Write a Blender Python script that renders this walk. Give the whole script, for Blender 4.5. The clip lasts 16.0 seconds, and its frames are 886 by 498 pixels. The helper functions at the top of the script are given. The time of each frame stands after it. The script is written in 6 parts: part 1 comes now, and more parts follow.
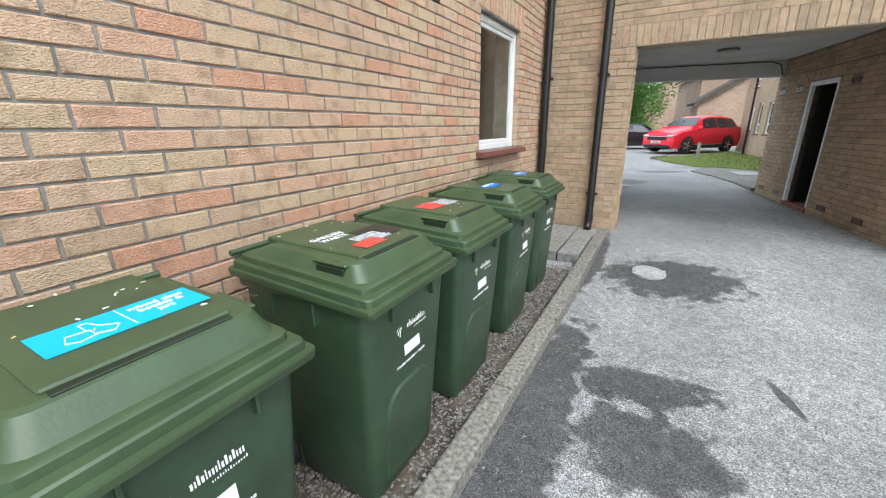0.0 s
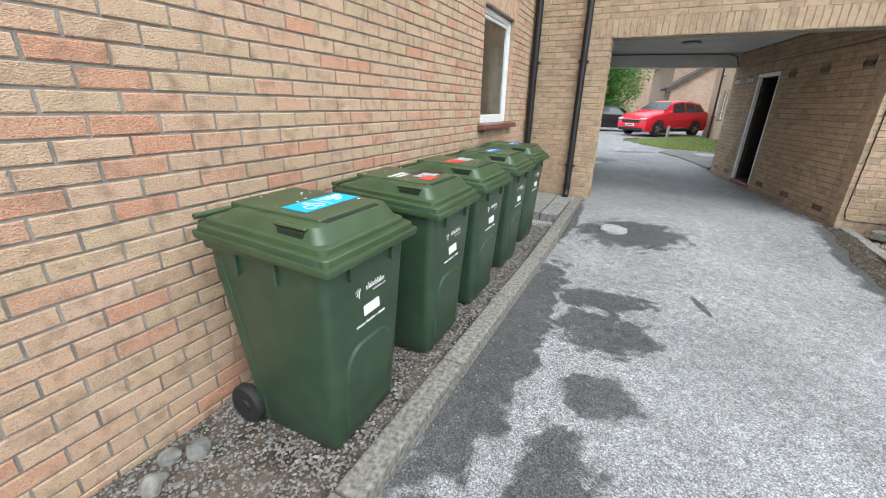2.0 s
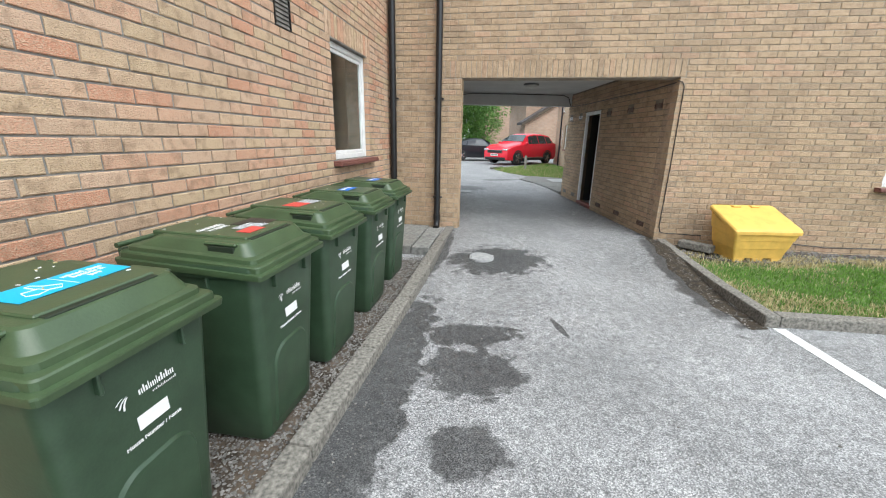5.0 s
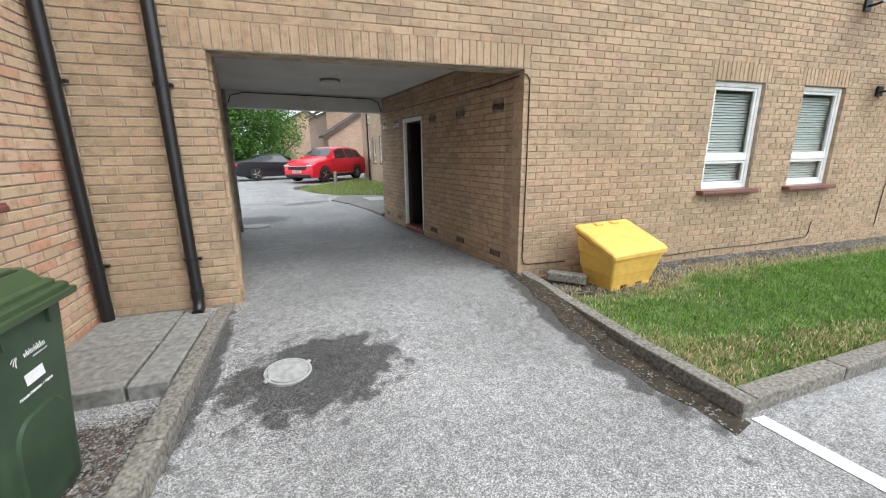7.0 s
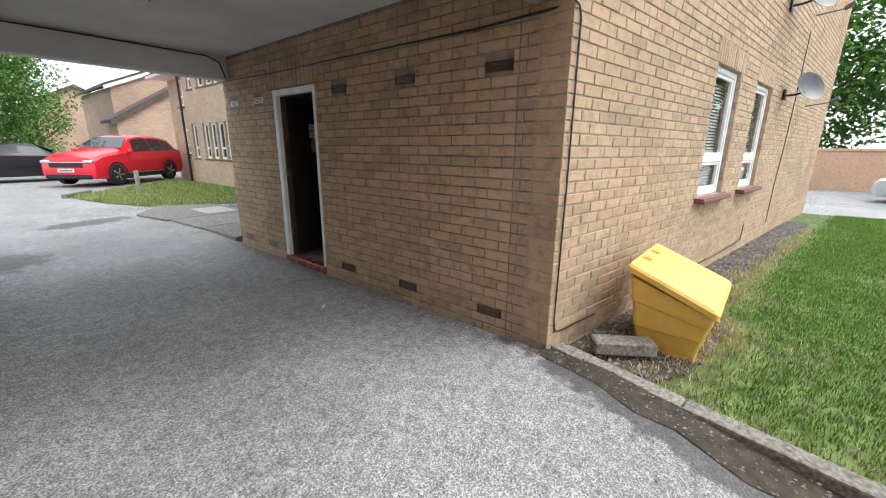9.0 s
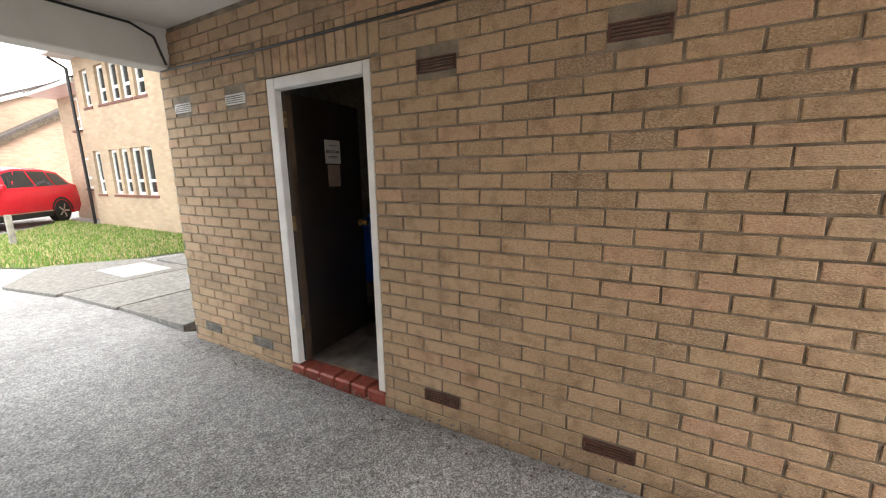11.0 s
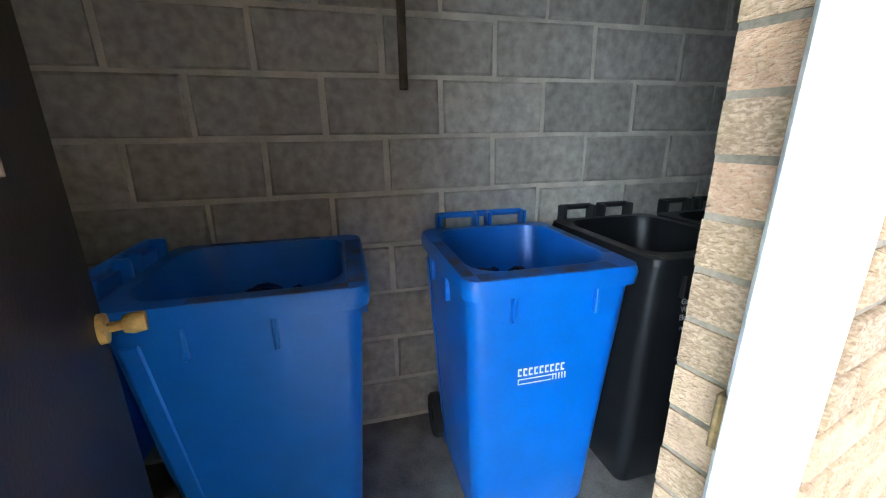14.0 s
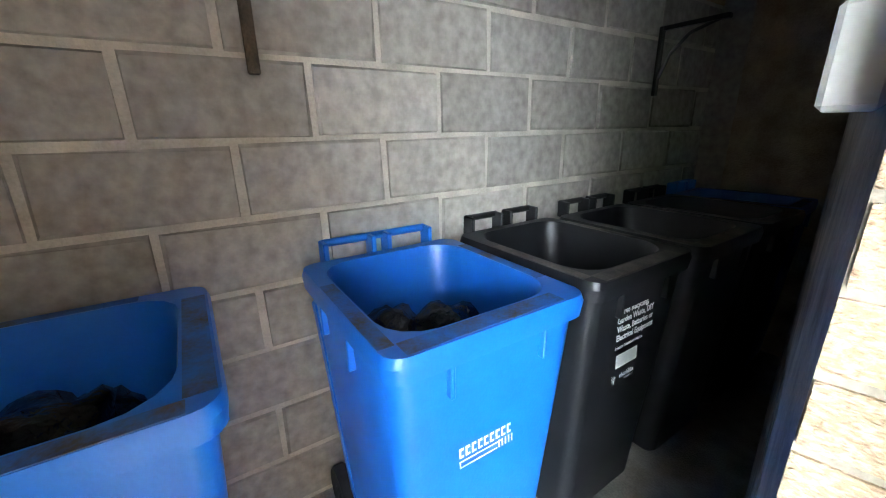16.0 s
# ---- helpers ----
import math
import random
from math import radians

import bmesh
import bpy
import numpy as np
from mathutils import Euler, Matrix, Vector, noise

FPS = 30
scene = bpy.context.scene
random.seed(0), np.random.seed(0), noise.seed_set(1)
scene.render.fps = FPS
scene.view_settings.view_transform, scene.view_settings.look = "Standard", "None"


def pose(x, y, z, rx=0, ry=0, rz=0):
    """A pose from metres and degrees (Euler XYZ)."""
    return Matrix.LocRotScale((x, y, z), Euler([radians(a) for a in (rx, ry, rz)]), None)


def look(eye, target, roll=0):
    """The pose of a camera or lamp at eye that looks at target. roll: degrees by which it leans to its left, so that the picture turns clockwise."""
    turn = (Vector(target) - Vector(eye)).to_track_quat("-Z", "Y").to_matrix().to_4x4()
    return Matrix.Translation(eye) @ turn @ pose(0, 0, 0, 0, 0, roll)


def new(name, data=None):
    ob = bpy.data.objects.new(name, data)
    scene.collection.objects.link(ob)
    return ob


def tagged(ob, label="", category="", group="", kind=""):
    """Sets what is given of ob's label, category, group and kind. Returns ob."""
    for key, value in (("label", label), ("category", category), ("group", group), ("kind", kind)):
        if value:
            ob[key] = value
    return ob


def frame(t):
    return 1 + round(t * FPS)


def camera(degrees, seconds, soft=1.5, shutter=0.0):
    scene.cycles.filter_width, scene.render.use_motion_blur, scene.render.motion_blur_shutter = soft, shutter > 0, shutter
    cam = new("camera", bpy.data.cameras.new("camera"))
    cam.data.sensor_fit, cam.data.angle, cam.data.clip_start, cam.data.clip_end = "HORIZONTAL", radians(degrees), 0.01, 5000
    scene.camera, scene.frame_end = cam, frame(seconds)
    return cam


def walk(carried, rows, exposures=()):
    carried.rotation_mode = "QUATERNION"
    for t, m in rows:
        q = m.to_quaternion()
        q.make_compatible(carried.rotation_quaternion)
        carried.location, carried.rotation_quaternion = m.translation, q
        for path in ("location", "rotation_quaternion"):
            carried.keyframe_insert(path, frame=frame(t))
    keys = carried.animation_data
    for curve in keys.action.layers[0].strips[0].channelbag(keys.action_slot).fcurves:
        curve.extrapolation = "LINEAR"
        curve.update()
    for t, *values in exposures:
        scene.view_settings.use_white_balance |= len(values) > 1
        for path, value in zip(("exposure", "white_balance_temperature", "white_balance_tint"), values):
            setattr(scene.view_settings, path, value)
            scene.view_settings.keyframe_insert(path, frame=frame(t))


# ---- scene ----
cam = camera(97.5, 16.0, soft=1.1)
METRES, EYE, TILT, LEAN, TURN = 11.7, 1.5, 0.0, 0.0, 19.9
ROWS = [
    (0.0, 0.0, 0.0, 0.0, -0.21, -17.41, 0.66),
    (0.5, -0.0159, -0.0187, 0.0011, -5.87, -17.77, 0.39),
    (1.0, -0.0284, -0.0386, 0.0022, -7.49, -18.68, -1.23),
    (1.5, -0.0277, -0.0529, -0.0, -5.61, -20.01, -1.98),
    (2.0, -0.0271, -0.0679, -0.0012, -3.15, -20.49, -1.2),
    (2.5, -0.0356, -0.0745, -0.0001, -2.91, -19.72, -0.49),
    (3.0, -0.0401, -0.0779, 0.0003, -3.97, -18.73, -0.39),
    (3.5, -0.0408, -0.0777, 0.0003, -4.96, -18.13, -0.16),
    (4.0, -0.0391, -0.0755, -0.0007, -6.73, -17.63, 0.1),
    (4.5, -0.0233, -0.0652, 0.0008, -11.51, -16.86, -0.31),
    (5.0, -0.0034, -0.0517, 0.0023, -20.05, -15.91, -1.09),
    (7.5, 0.1126, 0.1556, 0.0028, -52.72, -13.93, 0.75),
    (8.0, 0.1366, 0.204, -0.0, -58.32, -14.88, 0.01),
    (10.5, 0.281, 0.409, 0.0025, -80.81, -12.04, 0.78),
    (11.0, 0.3108, 0.4503, 0.0028, -80.11, -11.07, 0.87),
    (11.5, 0.3382, 0.4904, 0.0031, -84.49, -10.4, 0.95),
    (12.0, 0.373, 0.519, 0.0015, -91.16, -10.54, 1.54),
    (12.5, 0.4096, 0.5443, 0.0011, -101.74, -11.74, 1.95),
    (13.0, 0.443, 0.5575, -0.0008, -112.15, -13.47, 2.22),
    (13.5, 0.4744, 0.5579, -0.0007, -124.37, -15.92, 1.7),
    (14.0, 0.4945, 0.5612, -0.0009, -137.16, -16.56, 0.68),
    (14.5, 0.5075, 0.5638, 0.0017, -146.58, -16.91, 0.95),
    (15.0, 0.509, 0.5626, 0.003, -150.99, -15.86, 1.22),
    (15.5, 0.5125, 0.5524, 0.0016, -152.64, -16.39, 1.19),
    (16.0, 0.5167, 0.5413, 0.0006, -155.79, -17.4, 0.9),
]
walk(cam, [(t, pose(0, 0, EYE, TILT, LEAN, TURN) @ pose(METRES * x, METRES * y, METRES * z, 90 + pitch, roll, yaw)) for t, x, y, z, yaw, pitch, roll in ROWS],
     exposures=[(0.0, 1.0, 6000, 5), (5.2, 0.93, 6100, 5), (8.2, 0.98, 6300, 8), (10.3, 1.85, 6500, 9), (11.0, 2.25, 6900, 10), (12.0, 2.7, 7250, 10), (12.5, 2.9, 6850, 8), (13.0, 3.3, 6700, 7), (13.5, 4.15, 5900, 3), (14.0, 4.95, 5750, 3), (14.5, 5.5, 6000, 5), (16.0, 6.1, 6150, 7)])

# ---- light ----
world = bpy.data.worlds.new("sky")
scene.world = world
world.use_nodes = True
wn = world.node_tree.nodes
SUN_UP, SUN_ROUND = 56, 142
sky = wn.new("ShaderNodeTexSky")
sky.sky_type = "NISHITA"
sky.sun_disc = False
sky.sun_elevation, sky.sun_rotation = radians(SUN_UP), radians(SUN_ROUND)
sky.air_density, sky.dust_density, sky.ozone_density = 1.0, 4.0, 0.6
wn["Background"].inputs[1].default_value = 0.15
wl = world.node_tree.links
cloud_noise = wn.new("ShaderNodeTexNoise")
cloud_noise.inputs["Scale"].default_value, cloud_noise.inputs["Detail"].default_value = 2.2, 6
cloud_range = wn.new("ShaderNodeMapRange")
cloud_range.inputs[1].default_value, cloud_range.inputs[2].default_value, cloud_range.inputs[3].default_value, cloud_range.inputs[4].default_value = 0.35, 0.6, 0.55, 0.95
cloud_mix = wn.new("ShaderNodeMix")
cloud_mix.data_type = "RGBA"
cloud_mix.inputs[7].default_value = (7.0, 7.25, 7.6, 1)
wl.new(cloud_noise.outputs[0], cloud_range.inputs[0])
wl.new(cloud_range.outputs[0], cloud_mix.inputs[0])
wl.new(sky.outputs[0], cloud_mix.inputs[6])
wl.new(cloud_mix.outputs[2], wn["Background"].inputs[0])
sun = new("sun", bpy.data.lights.new("sun", "SUN"))
sun.data.energy, sun.data.angle, sun.data.color = 1.5, radians(60), (1.0, 0.985, 0.96)
sun.matrix_world = look((0, 0, 20), (Vector((0, 0, 20)) - Vector((math.sin(radians(SUN_ROUND)) * math.cos(radians(SUN_UP)), math.cos(radians(SUN_ROUND)) * math.cos(radians(SUN_UP)), math.sin(radians(SUN_UP))))))


# ---- materials ----
def material(name, colour, rough=0.8, metal=0.0, vary=0.15, scale=8.0, bump=0.2, fine=120.0, stain=None, bump_dist=0.004):
    """A surface with variation at two scales, and fine relief."""
    m = bpy.data.materials.new(name)
    m.use_nodes = True
    n, l = m.node_tree.nodes, m.node_tree.links
    b = n["Principled BSDF"]
    co = n.new("ShaderNodeTexCoord")
    big = n.new("ShaderNodeTexNoise")
    big.inputs["Scale"].default_value, big.inputs["Detail"].default_value = scale, 5
    small = n.new("ShaderNodeTexNoise")
    small.inputs["Scale"].default_value, small.inputs["Detail"].default_value = fine, 3
    for t in (big, small):
        l.new(co.outputs["Object"], t.inputs["Vector"])
    ramp = n.new("ShaderNodeValToRGB")
    dark = stain or tuple(c * (1 - 2 * vary) for c in colour)
    light = tuple(min(1, c * (1 + vary)) for c in colour)
    ramp.color_ramp.elements[0].position, ramp.color_ramp.elements[0].color = 0.3, (*dark, 1)
    ramp.color_ramp.elements[1].position, ramp.color_ramp.elements[1].color = 0.7, (*light, 1)
    mix = n.new("ShaderNodeMath")
    mix.operation = "MULTIPLY_ADD"
    mix.inputs[1].default_value = 0.35
    sub = n.new("ShaderNodeMath")
    sub.operation = "SUBTRACT"
    sub.inputs[1].default_value = 0.175
    l.new(small.outputs[0], mix.inputs[0])
    l.new(big.outputs[0], mix.inputs[2])
    l.new(mix.outputs[0], sub.inputs[0])
    l.new(sub.outputs[0], ramp.inputs[0])
    l.new(ramp.outputs[0], b.inputs["Base Color"])
    b.inputs["Roughness"].default_value, b.inputs["Metallic"].default_value = rough, metal
    if bump:
        bp = n.new("ShaderNodeBump")
        bp.inputs["Strength"].default_value, bp.inputs["Distance"].default_value = bump, bump_dist
        l.new(small.outputs[0], bp.inputs["Height"])
        l.new(bp.outputs[0], b.inputs["Normal"])
    return m


def brick_material(name, colours, dirt=0.3):
    """Rustic brick: one colour out of a range for each brick, with a dragged texture and dark stains."""
    m = bpy.data.materials.new(name)
    m.use_nodes = True
    n, l = m.node_tree.nodes, m.node_tree.links
    b = n["Principled BSDF"]
    info, geo, co = n.new("ShaderNodeObjectInfo"), n.new("ShaderNodeNewGeometry"), n.new("ShaderNodeNewGeometry")
    add, fr = n.new("ShaderNodeMath"), n.new("ShaderNodeMath")
    add.operation, fr.operation = "ADD", "FRACT"
    l.new(info.outputs["Random"], add.inputs[0])
    l.new(geo.outputs["Random Per Island"], add.inputs[1])
    l.new(add.outputs[0], fr.inputs[0])
    ramp = n.new("ShaderNodeValToRGB")
    els = ramp.color_ramp.elements
    while len(els) < len(colours):
        els.new(0.5)
    for i, c in enumerate(colours):
        els[i].position, els[i].color = i / (len(colours) - 1), (*c, 1)
    l.new(fr.outputs[0], ramp.inputs[0])
    # dragged relief: noise stretched along a slant
    mp = n.new("ShaderNodeMapping")
    mp.inputs["Rotation"].default_value = (0.6, 0.6, 0.6)
    mp.inputs["Scale"].default_value = (110, 110, 240)
    l.new(co.outputs["Position"], mp.inputs["Vector"])
    drag = n.new("ShaderNodeTexNoise")
    drag.inputs["Scale"].default_value, drag.inputs["Detail"].default_value = 1.0, 4
    l.new(mp.outputs[0], drag.inputs["Vector"])
    blot = n.new("ShaderNodeTexNoise")
    blot.inputs["Scale"].default_value, blot.inputs["Detail"].default_value = 14, 6
    l.new(co.outputs["Position"], blot.inputs["Vector"])
    wide = n.new("ShaderNodeTexNoise")
    wide.inputs["Scale"].default_value, wide.inputs["Detail"].default_value = 1.1, 4
    l.new(co.outputs["Position"], wide.inputs["Vector"])

    def shade(src, col, tex, lo, hi, amount):
        r = n.new("ShaderNodeMapRange")
        r.inputs[1].default_value, r.inputs[2].default_value, r.inputs[4].default_value = lo, hi, amount
        l.new(tex, r.inputs[0])
        mx = n.new("ShaderNodeMix")
        mx.data_type, mx.blend_type = "RGBA", "MIX"
        l.new(r.outputs[0], mx.inputs[0])
        l.new(src, mx.inputs[6])
        mx.inputs[7].default_value = (*col, 1)
        return mx.outputs[2]
    c = shade(ramp.outputs[0], (0.58, 0.43, 0.30), drag.outputs[0], 0.44, 0.64, 0.75)
    c = shade(c, (0.19, 0.12, 0.07), blot.outputs[0], 0.5, 0.75, 0.55)
    c = shade(c, (0.13, 0.10, 0.07), wide.outputs[0], 0.5, 0.75, dirt)
    pits = n.new("ShaderNodeTexNoise")
    pits.inputs["Scale"].default_value, pits.inputs["Detail"].default_value = 160, 3
    l.new(co.outputs["Position"], pits.inputs["Vector"])
    c = shade(c, (0.15, 0.09, 0.06), pits.outputs[0], 0.55, 0.72, 0.55)
    l.new(c, b.inputs["Base Color"])
    b.inputs["Roughness"].default_value = 0.9
    bp = n.new("ShaderNodeBump")
    bp.inputs["Strength"].default_value, bp.inputs["Distance"].default_value = 1.0, 0.008
    l.new(drag.outputs[0], bp.inputs["Height"])
    l.new(bp.outputs[0], b.inputs["Normal"])
    return m


PINK_BRICK = brick_material("pink_buff_brick", [(0.55, 0.25, 0.15), (0.58, 0.34, 0.225), (0.57, 0.385, 0.255), (0.52, 0.385, 0.235), (0.60, 0.40, 0.28), (0.46, 0.31, 0.20)], 0.16)
def far_brick_material(name, light, dark, mortar):
    """Brickwork seen from afar, with courses 75 mm high, on walls that face along x or y."""
    m = bpy.data.materials.new(name)
    m.use_nodes = True
    n, l = m.node_tree.nodes, m.node_tree.links
    b = n["Principled BSDF"]
    geo, sep, add, com, tex, nz, mx = (n.new("ShaderNode" + k) for k in ("NewGeometry", "SeparateXYZ", "Math", "CombineXYZ", "TexBrick", "TexNoise", "Mix"))
    l.new(geo.outputs["Position"], sep.inputs[0])
    l.new(sep.outputs[0], add.inputs[0])
    l.new(sep.outputs[1], add.inputs[1])
    l.new(add.outputs[0], com.inputs[0])
    l.new(sep.outputs[2], com.inputs[1])
    l.new(com.outputs[0], tex.inputs["Vector"])
    for k, c in (("Color1", light), ("Color2", dark), ("Mortar", mortar)):
        tex.inputs[k].default_value = (*c, 1)
    tex.inputs["Scale"].default_value, tex.inputs["Mortar Size"].default_value = 1.0, 0.006
    tex.inputs["Brick Width"].default_value, tex.inputs["Row Height"].default_value = 0.225, 0.075
    nz.inputs["Scale"].default_value, nz.inputs["Detail"].default_value = 0.8, 6
    l.new(geo.outputs["Position"], nz.inputs["Vector"])
    mx.data_type, mx.blend_type = "RGBA", "MULTIPLY"
    mx.inputs[0].default_value = 0.45
    l.new(tex.outputs[0], mx.inputs[6])
    l.new(nz.outputs[0], mx.inputs[7])
    l.new(mx.outputs[2], b.inputs["Base Color"])
    b.inputs["Roughness"].default_value = 0.9
    return m


FAR_BUFF = far_brick_material("far_buff_brick", (0.56, 0.42, 0.28), (0.47, 0.34, 0.225), (0.44, 0.38, 0.31))
FAR_PINK = far_brick_material("far_brown_brick", (0.56, 0.38, 0.27), (0.45, 0.29, 0.20), (0.42, 0.36, 0.30))
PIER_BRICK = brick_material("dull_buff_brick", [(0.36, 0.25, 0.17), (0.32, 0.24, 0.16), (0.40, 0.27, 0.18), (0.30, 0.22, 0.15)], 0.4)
BUFF_BRICK = brick_material("buff_brick", [(0.49, 0.31, 0.20), (0.46, 0.33, 0.20), (0.42, 0.30, 0.18), (0.50, 0.36, 0.23), (0.38, 0.27, 0.16), (0.32, 0.23, 0.15)], 0.35)
MORTAR = material("mortar", (0.29, 0.275, 0.25), 0.95, vary=0.2, bump=0.6)
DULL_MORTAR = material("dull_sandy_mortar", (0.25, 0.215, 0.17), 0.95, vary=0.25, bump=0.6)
SAND_MORTAR = material("sandy_mortar", (0.40, 0.34, 0.265), 0.95, vary=0.2, bump=0.6)
CONCRETE = material("concrete", (0.30, 0.28, 0.25), 0.9, vary=0.25, scale=6, bump=0.5)
GRASS = material("grass_soil", (0.11, 0.15, 0.045), 0.95, vary=0.3, bump=0.5)
WHITE = material("white_paint", (0.74, 0.74, 0.73), 0.45, vary=0.06, bump=0.08)
SOFFIT = material("soffit_paint", (0.62, 0.62, 0.60), 0.8, vary=0.06, scale=2)
GREEN_LID = material("faded_green_plastic", (0.050, 0.082, 0.037), 0.36, vary=0.12, scale=5, bump=0.12)
GREEN = material("green_plastic", (0.036, 0.066, 0.036), 0.36, vary=0.12, bump=0.1)
BLUE = material("blue_plastic", (0.014, 0.155, 0.60), 0.36, vary=0.05, bump=0.1)
BLACK = material("black_plastic", (0.013, 0.0145, 0.017), 0.42, vary=0.15, bump=0.1)
YELLOW = material("yellow_plastic", (0.74, 0.46, 0.10), 0.5, vary=0.08, bump=0.1)
DARK_DOOR = material("dark_brown_paint", (0.022, 0.016, 0.012), 0.5, vary=0.3, scale=3)
BROWN_STRIP = material("scuffed_brown_paint", (0.085, 0.055, 0.035), 0.6, vary=0.3, scale=6)
RED_PAINT = material("red_car_paint", (0.72, 0.016, 0.035), 0.22, vary=0.03, bump=0)
GREY_PAINT = material("dark_grey_car_paint", (0.012, 0.013, 0.017), 0.3, vary=0.03, bump=0)


# ---- building helpers ----
def part(name, bm, mat, parent=None, label="", smooth=False):
    """Links a bmesh as one mesh object, under parent where given."""
    me = bpy.data.meshes.new(name)
    bmesh.ops.recalc_face_normals(bm, faces=bm.faces)
    bm.to_mesh(me)
    bm.free()
    me.materials.append(mat)
    if smooth:
        for p in me.polygons:
            p.use_smooth = True
    ob = new(name, me)
    if parent:
        ob.parent = parent
    if label:
        ob["label"] = label
    return ob


def box(bm, lo, hi, bevel=0.0, m=None, segs=1):
    """Adds a box between two corners to bm, bevelled, then moved by m."""
    lo, hi = Vector(lo), Vector(hi)
    vs = bmesh.ops.create_cube(bm, size=1.0)["verts"]
    for v in vs:
        v.co = Vector([(lo[i] + hi[i]) / 2 + v.co[i] * (hi[i] - lo[i]) for i in range(3)])
    if bevel:
        es = list({e for v in vs for e in v.link_edges})
        r = bmesh.ops.bevel(bm, geom=es, offset=bevel, segments=segs, affect="EDGES", profile=0.6)
        vs = list({v for f in r["faces"] for v in f.verts} | {v for v in vs if v.is_valid})
    if m is not None:
        bmesh.ops.transform(bm, matrix=m, verts=vs)
    return vs


def boxes(*specs, m=None):
    bm = bmesh.new()
    for s in specs:
        box(bm, s[0], s[1], s[2] if len(s) > 2 else 0.0, m)
    return bm


ANGLE = -9.5
CORNER = (-0.62, 5.60)
WING = pose(CORNER[0], CORNER[1], 0, 0, 0, ANGLE)     # x along the facade, y into the building


def wall_core(name, m, a0, a1, z0, z1, thick, holes, mat, front=-0.008, grow=0.004):
    """A wall in the plane y = 0 of m, its face towards -y, with holes (a0, a1, z0, z1) through it."""
    holes = [(h[0] - grow, h[1] + grow, h[2] - grow, h[3] + grow) for h in holes]
    xs = sorted({a0, a1, *[min(max(v, a0), a1) for h in holes for v in h[:2]]})
    zs = sorted({z0, z1, *[min(max(v, z0), z1) for h in holes for v in h[2:4]]})
    solid = lambda i, k: 0 <= i < len(xs) - 1 and 0 <= k < len(zs) - 1 and not any(h[0] < (xs[i] + xs[i + 1]) / 2 < h[1] and h[2] < (zs[k] + zs[k + 1]) / 2 < h[3] for h in holes)
    bm = bmesh.new()
    y0, y1 = -front, thick
    q = lambda *c: bm.faces.new([bm.verts.new(p) for p in c])
    for i in range(len(xs) - 1):
        for k in range(len(zs) - 1):
            if not solid(i, k):
                continue
            a, b, c, d = xs[i], xs[i + 1], zs[k], zs[k + 1]
            q((a, y0, c), (b, y0, c), (b, y0, d), (a, y0, d))
            q((b, y1, c), (a, y1, c), (a, y1, d), (b, y1, d))
            if not solid(i - 1, k):
                q((a, y1, c), (a, y0, c), (a, y0, d), (a, y1, d))
            if not solid(i + 1, k):
                q((b, y0, c), (b, y1, c), (b, y1, d), (b, y0, d))
            if not solid(i, k - 1):
                q((a, y1, c), (b, y1, c), (b, y0, c), (a, y0, c))
            if not solid(i, k + 1):
                q((a, y0, d), (b, y0, d), (b, y1, d), (a, y1, d))
    bmesh.ops.remove_doubles(bm, verts=bm.verts, dist=0.0005)
    ob = part(name, bm, mat)
    ob.matrix_world = m
    return tagged(ob, kind="structure")


def link(ob, parent, m=None):
    ob.parent = parent
    if m is not None:
        ob.matrix_local = m
    return ob


def empty(name, m, label, category, group=""):
    e = new(name)
    e.empty_display_size = 0.1
    e.matrix_world = m
    return tagged(e, label, category, group)


def cyl(bm, p, q, r, segs=14, r2=None):
    """A capped round bar from p to q."""
    p, q = Vector(p), Vector(q)
    d = q - p
    m = Matrix.Translation((p + q) / 2) @ d.to_track_quat("Z", "Y").to_matrix().to_4x4()
    return bmesh.ops.create_cone(bm, cap_ends=True, segments=segs, radius1=r, radius2=r if r2 is None else r2, depth=d.length, matrix=m)["verts"]


def tube(bm, pts, r, segs=8):
    """A bent round bar through the points."""
    rings = []
    pts = [Vector(p) for p in pts]
    q = last = None
    for i, p in enumerate(pts):
        d = (pts[min(i + 1, len(pts) - 1)] - pts[max(i - 1, 0)]).normalized()
        q = d.to_track_quat("Z", "Y").to_matrix() if q is None else last.rotation_difference(d).to_matrix() @ q
        last = d
        rings.append([bm.verts.new(p + q @ Vector((r * math.cos(a), r * math.sin(a), 0))) for a in [2 * math.pi * k / segs for k in range(segs)]])
    for a, b in zip(rings, rings[1:]):
        for k in range(segs):
            bm.faces.new((a[k], a[(k + 1) % segs], b[(k + 1) % segs], b[k]))
    bm.faces.new(rings[0][::-1])
    bm.faces.new(rings[-1])


def ring(x0, x1, hy, z, r, tilt=0.0, n=4):
    """A rounded rectangle from x0 to x1 and -hy to hy, at height z (+ tilt for each metre of x)."""
    out = []
    for cx, cy, a0 in ((x1 - r, hy - r, 0), (x0 + r, hy - r, 90), (x0 + r, -hy + r, 180), (x1 - r, -hy + r, 270)):
        for k in range(n + 1):
            a = radians(a0 + 90 * k / n)
            x, y = cx + r * math.cos(a), cy + r * math.sin(a)
            out.append((x, y, z + tilt * x))
    return out


def loft(bm, rings, cap0=True, cap1=True):
    vs = [[bm.verts.new(p) for p in r] for r in rings]
    for a, b in zip(vs, vs[1:]):
        for k in range(len(a)):
            bm.faces.new((a[k], a[(k + 1) % len(a)], b[(k + 1) % len(a)], b[k]))
    if cap0:
        bm.faces.new(vs[0][::-1])
    if cap1:
        bm.faces.new(vs[-1])
    return vs


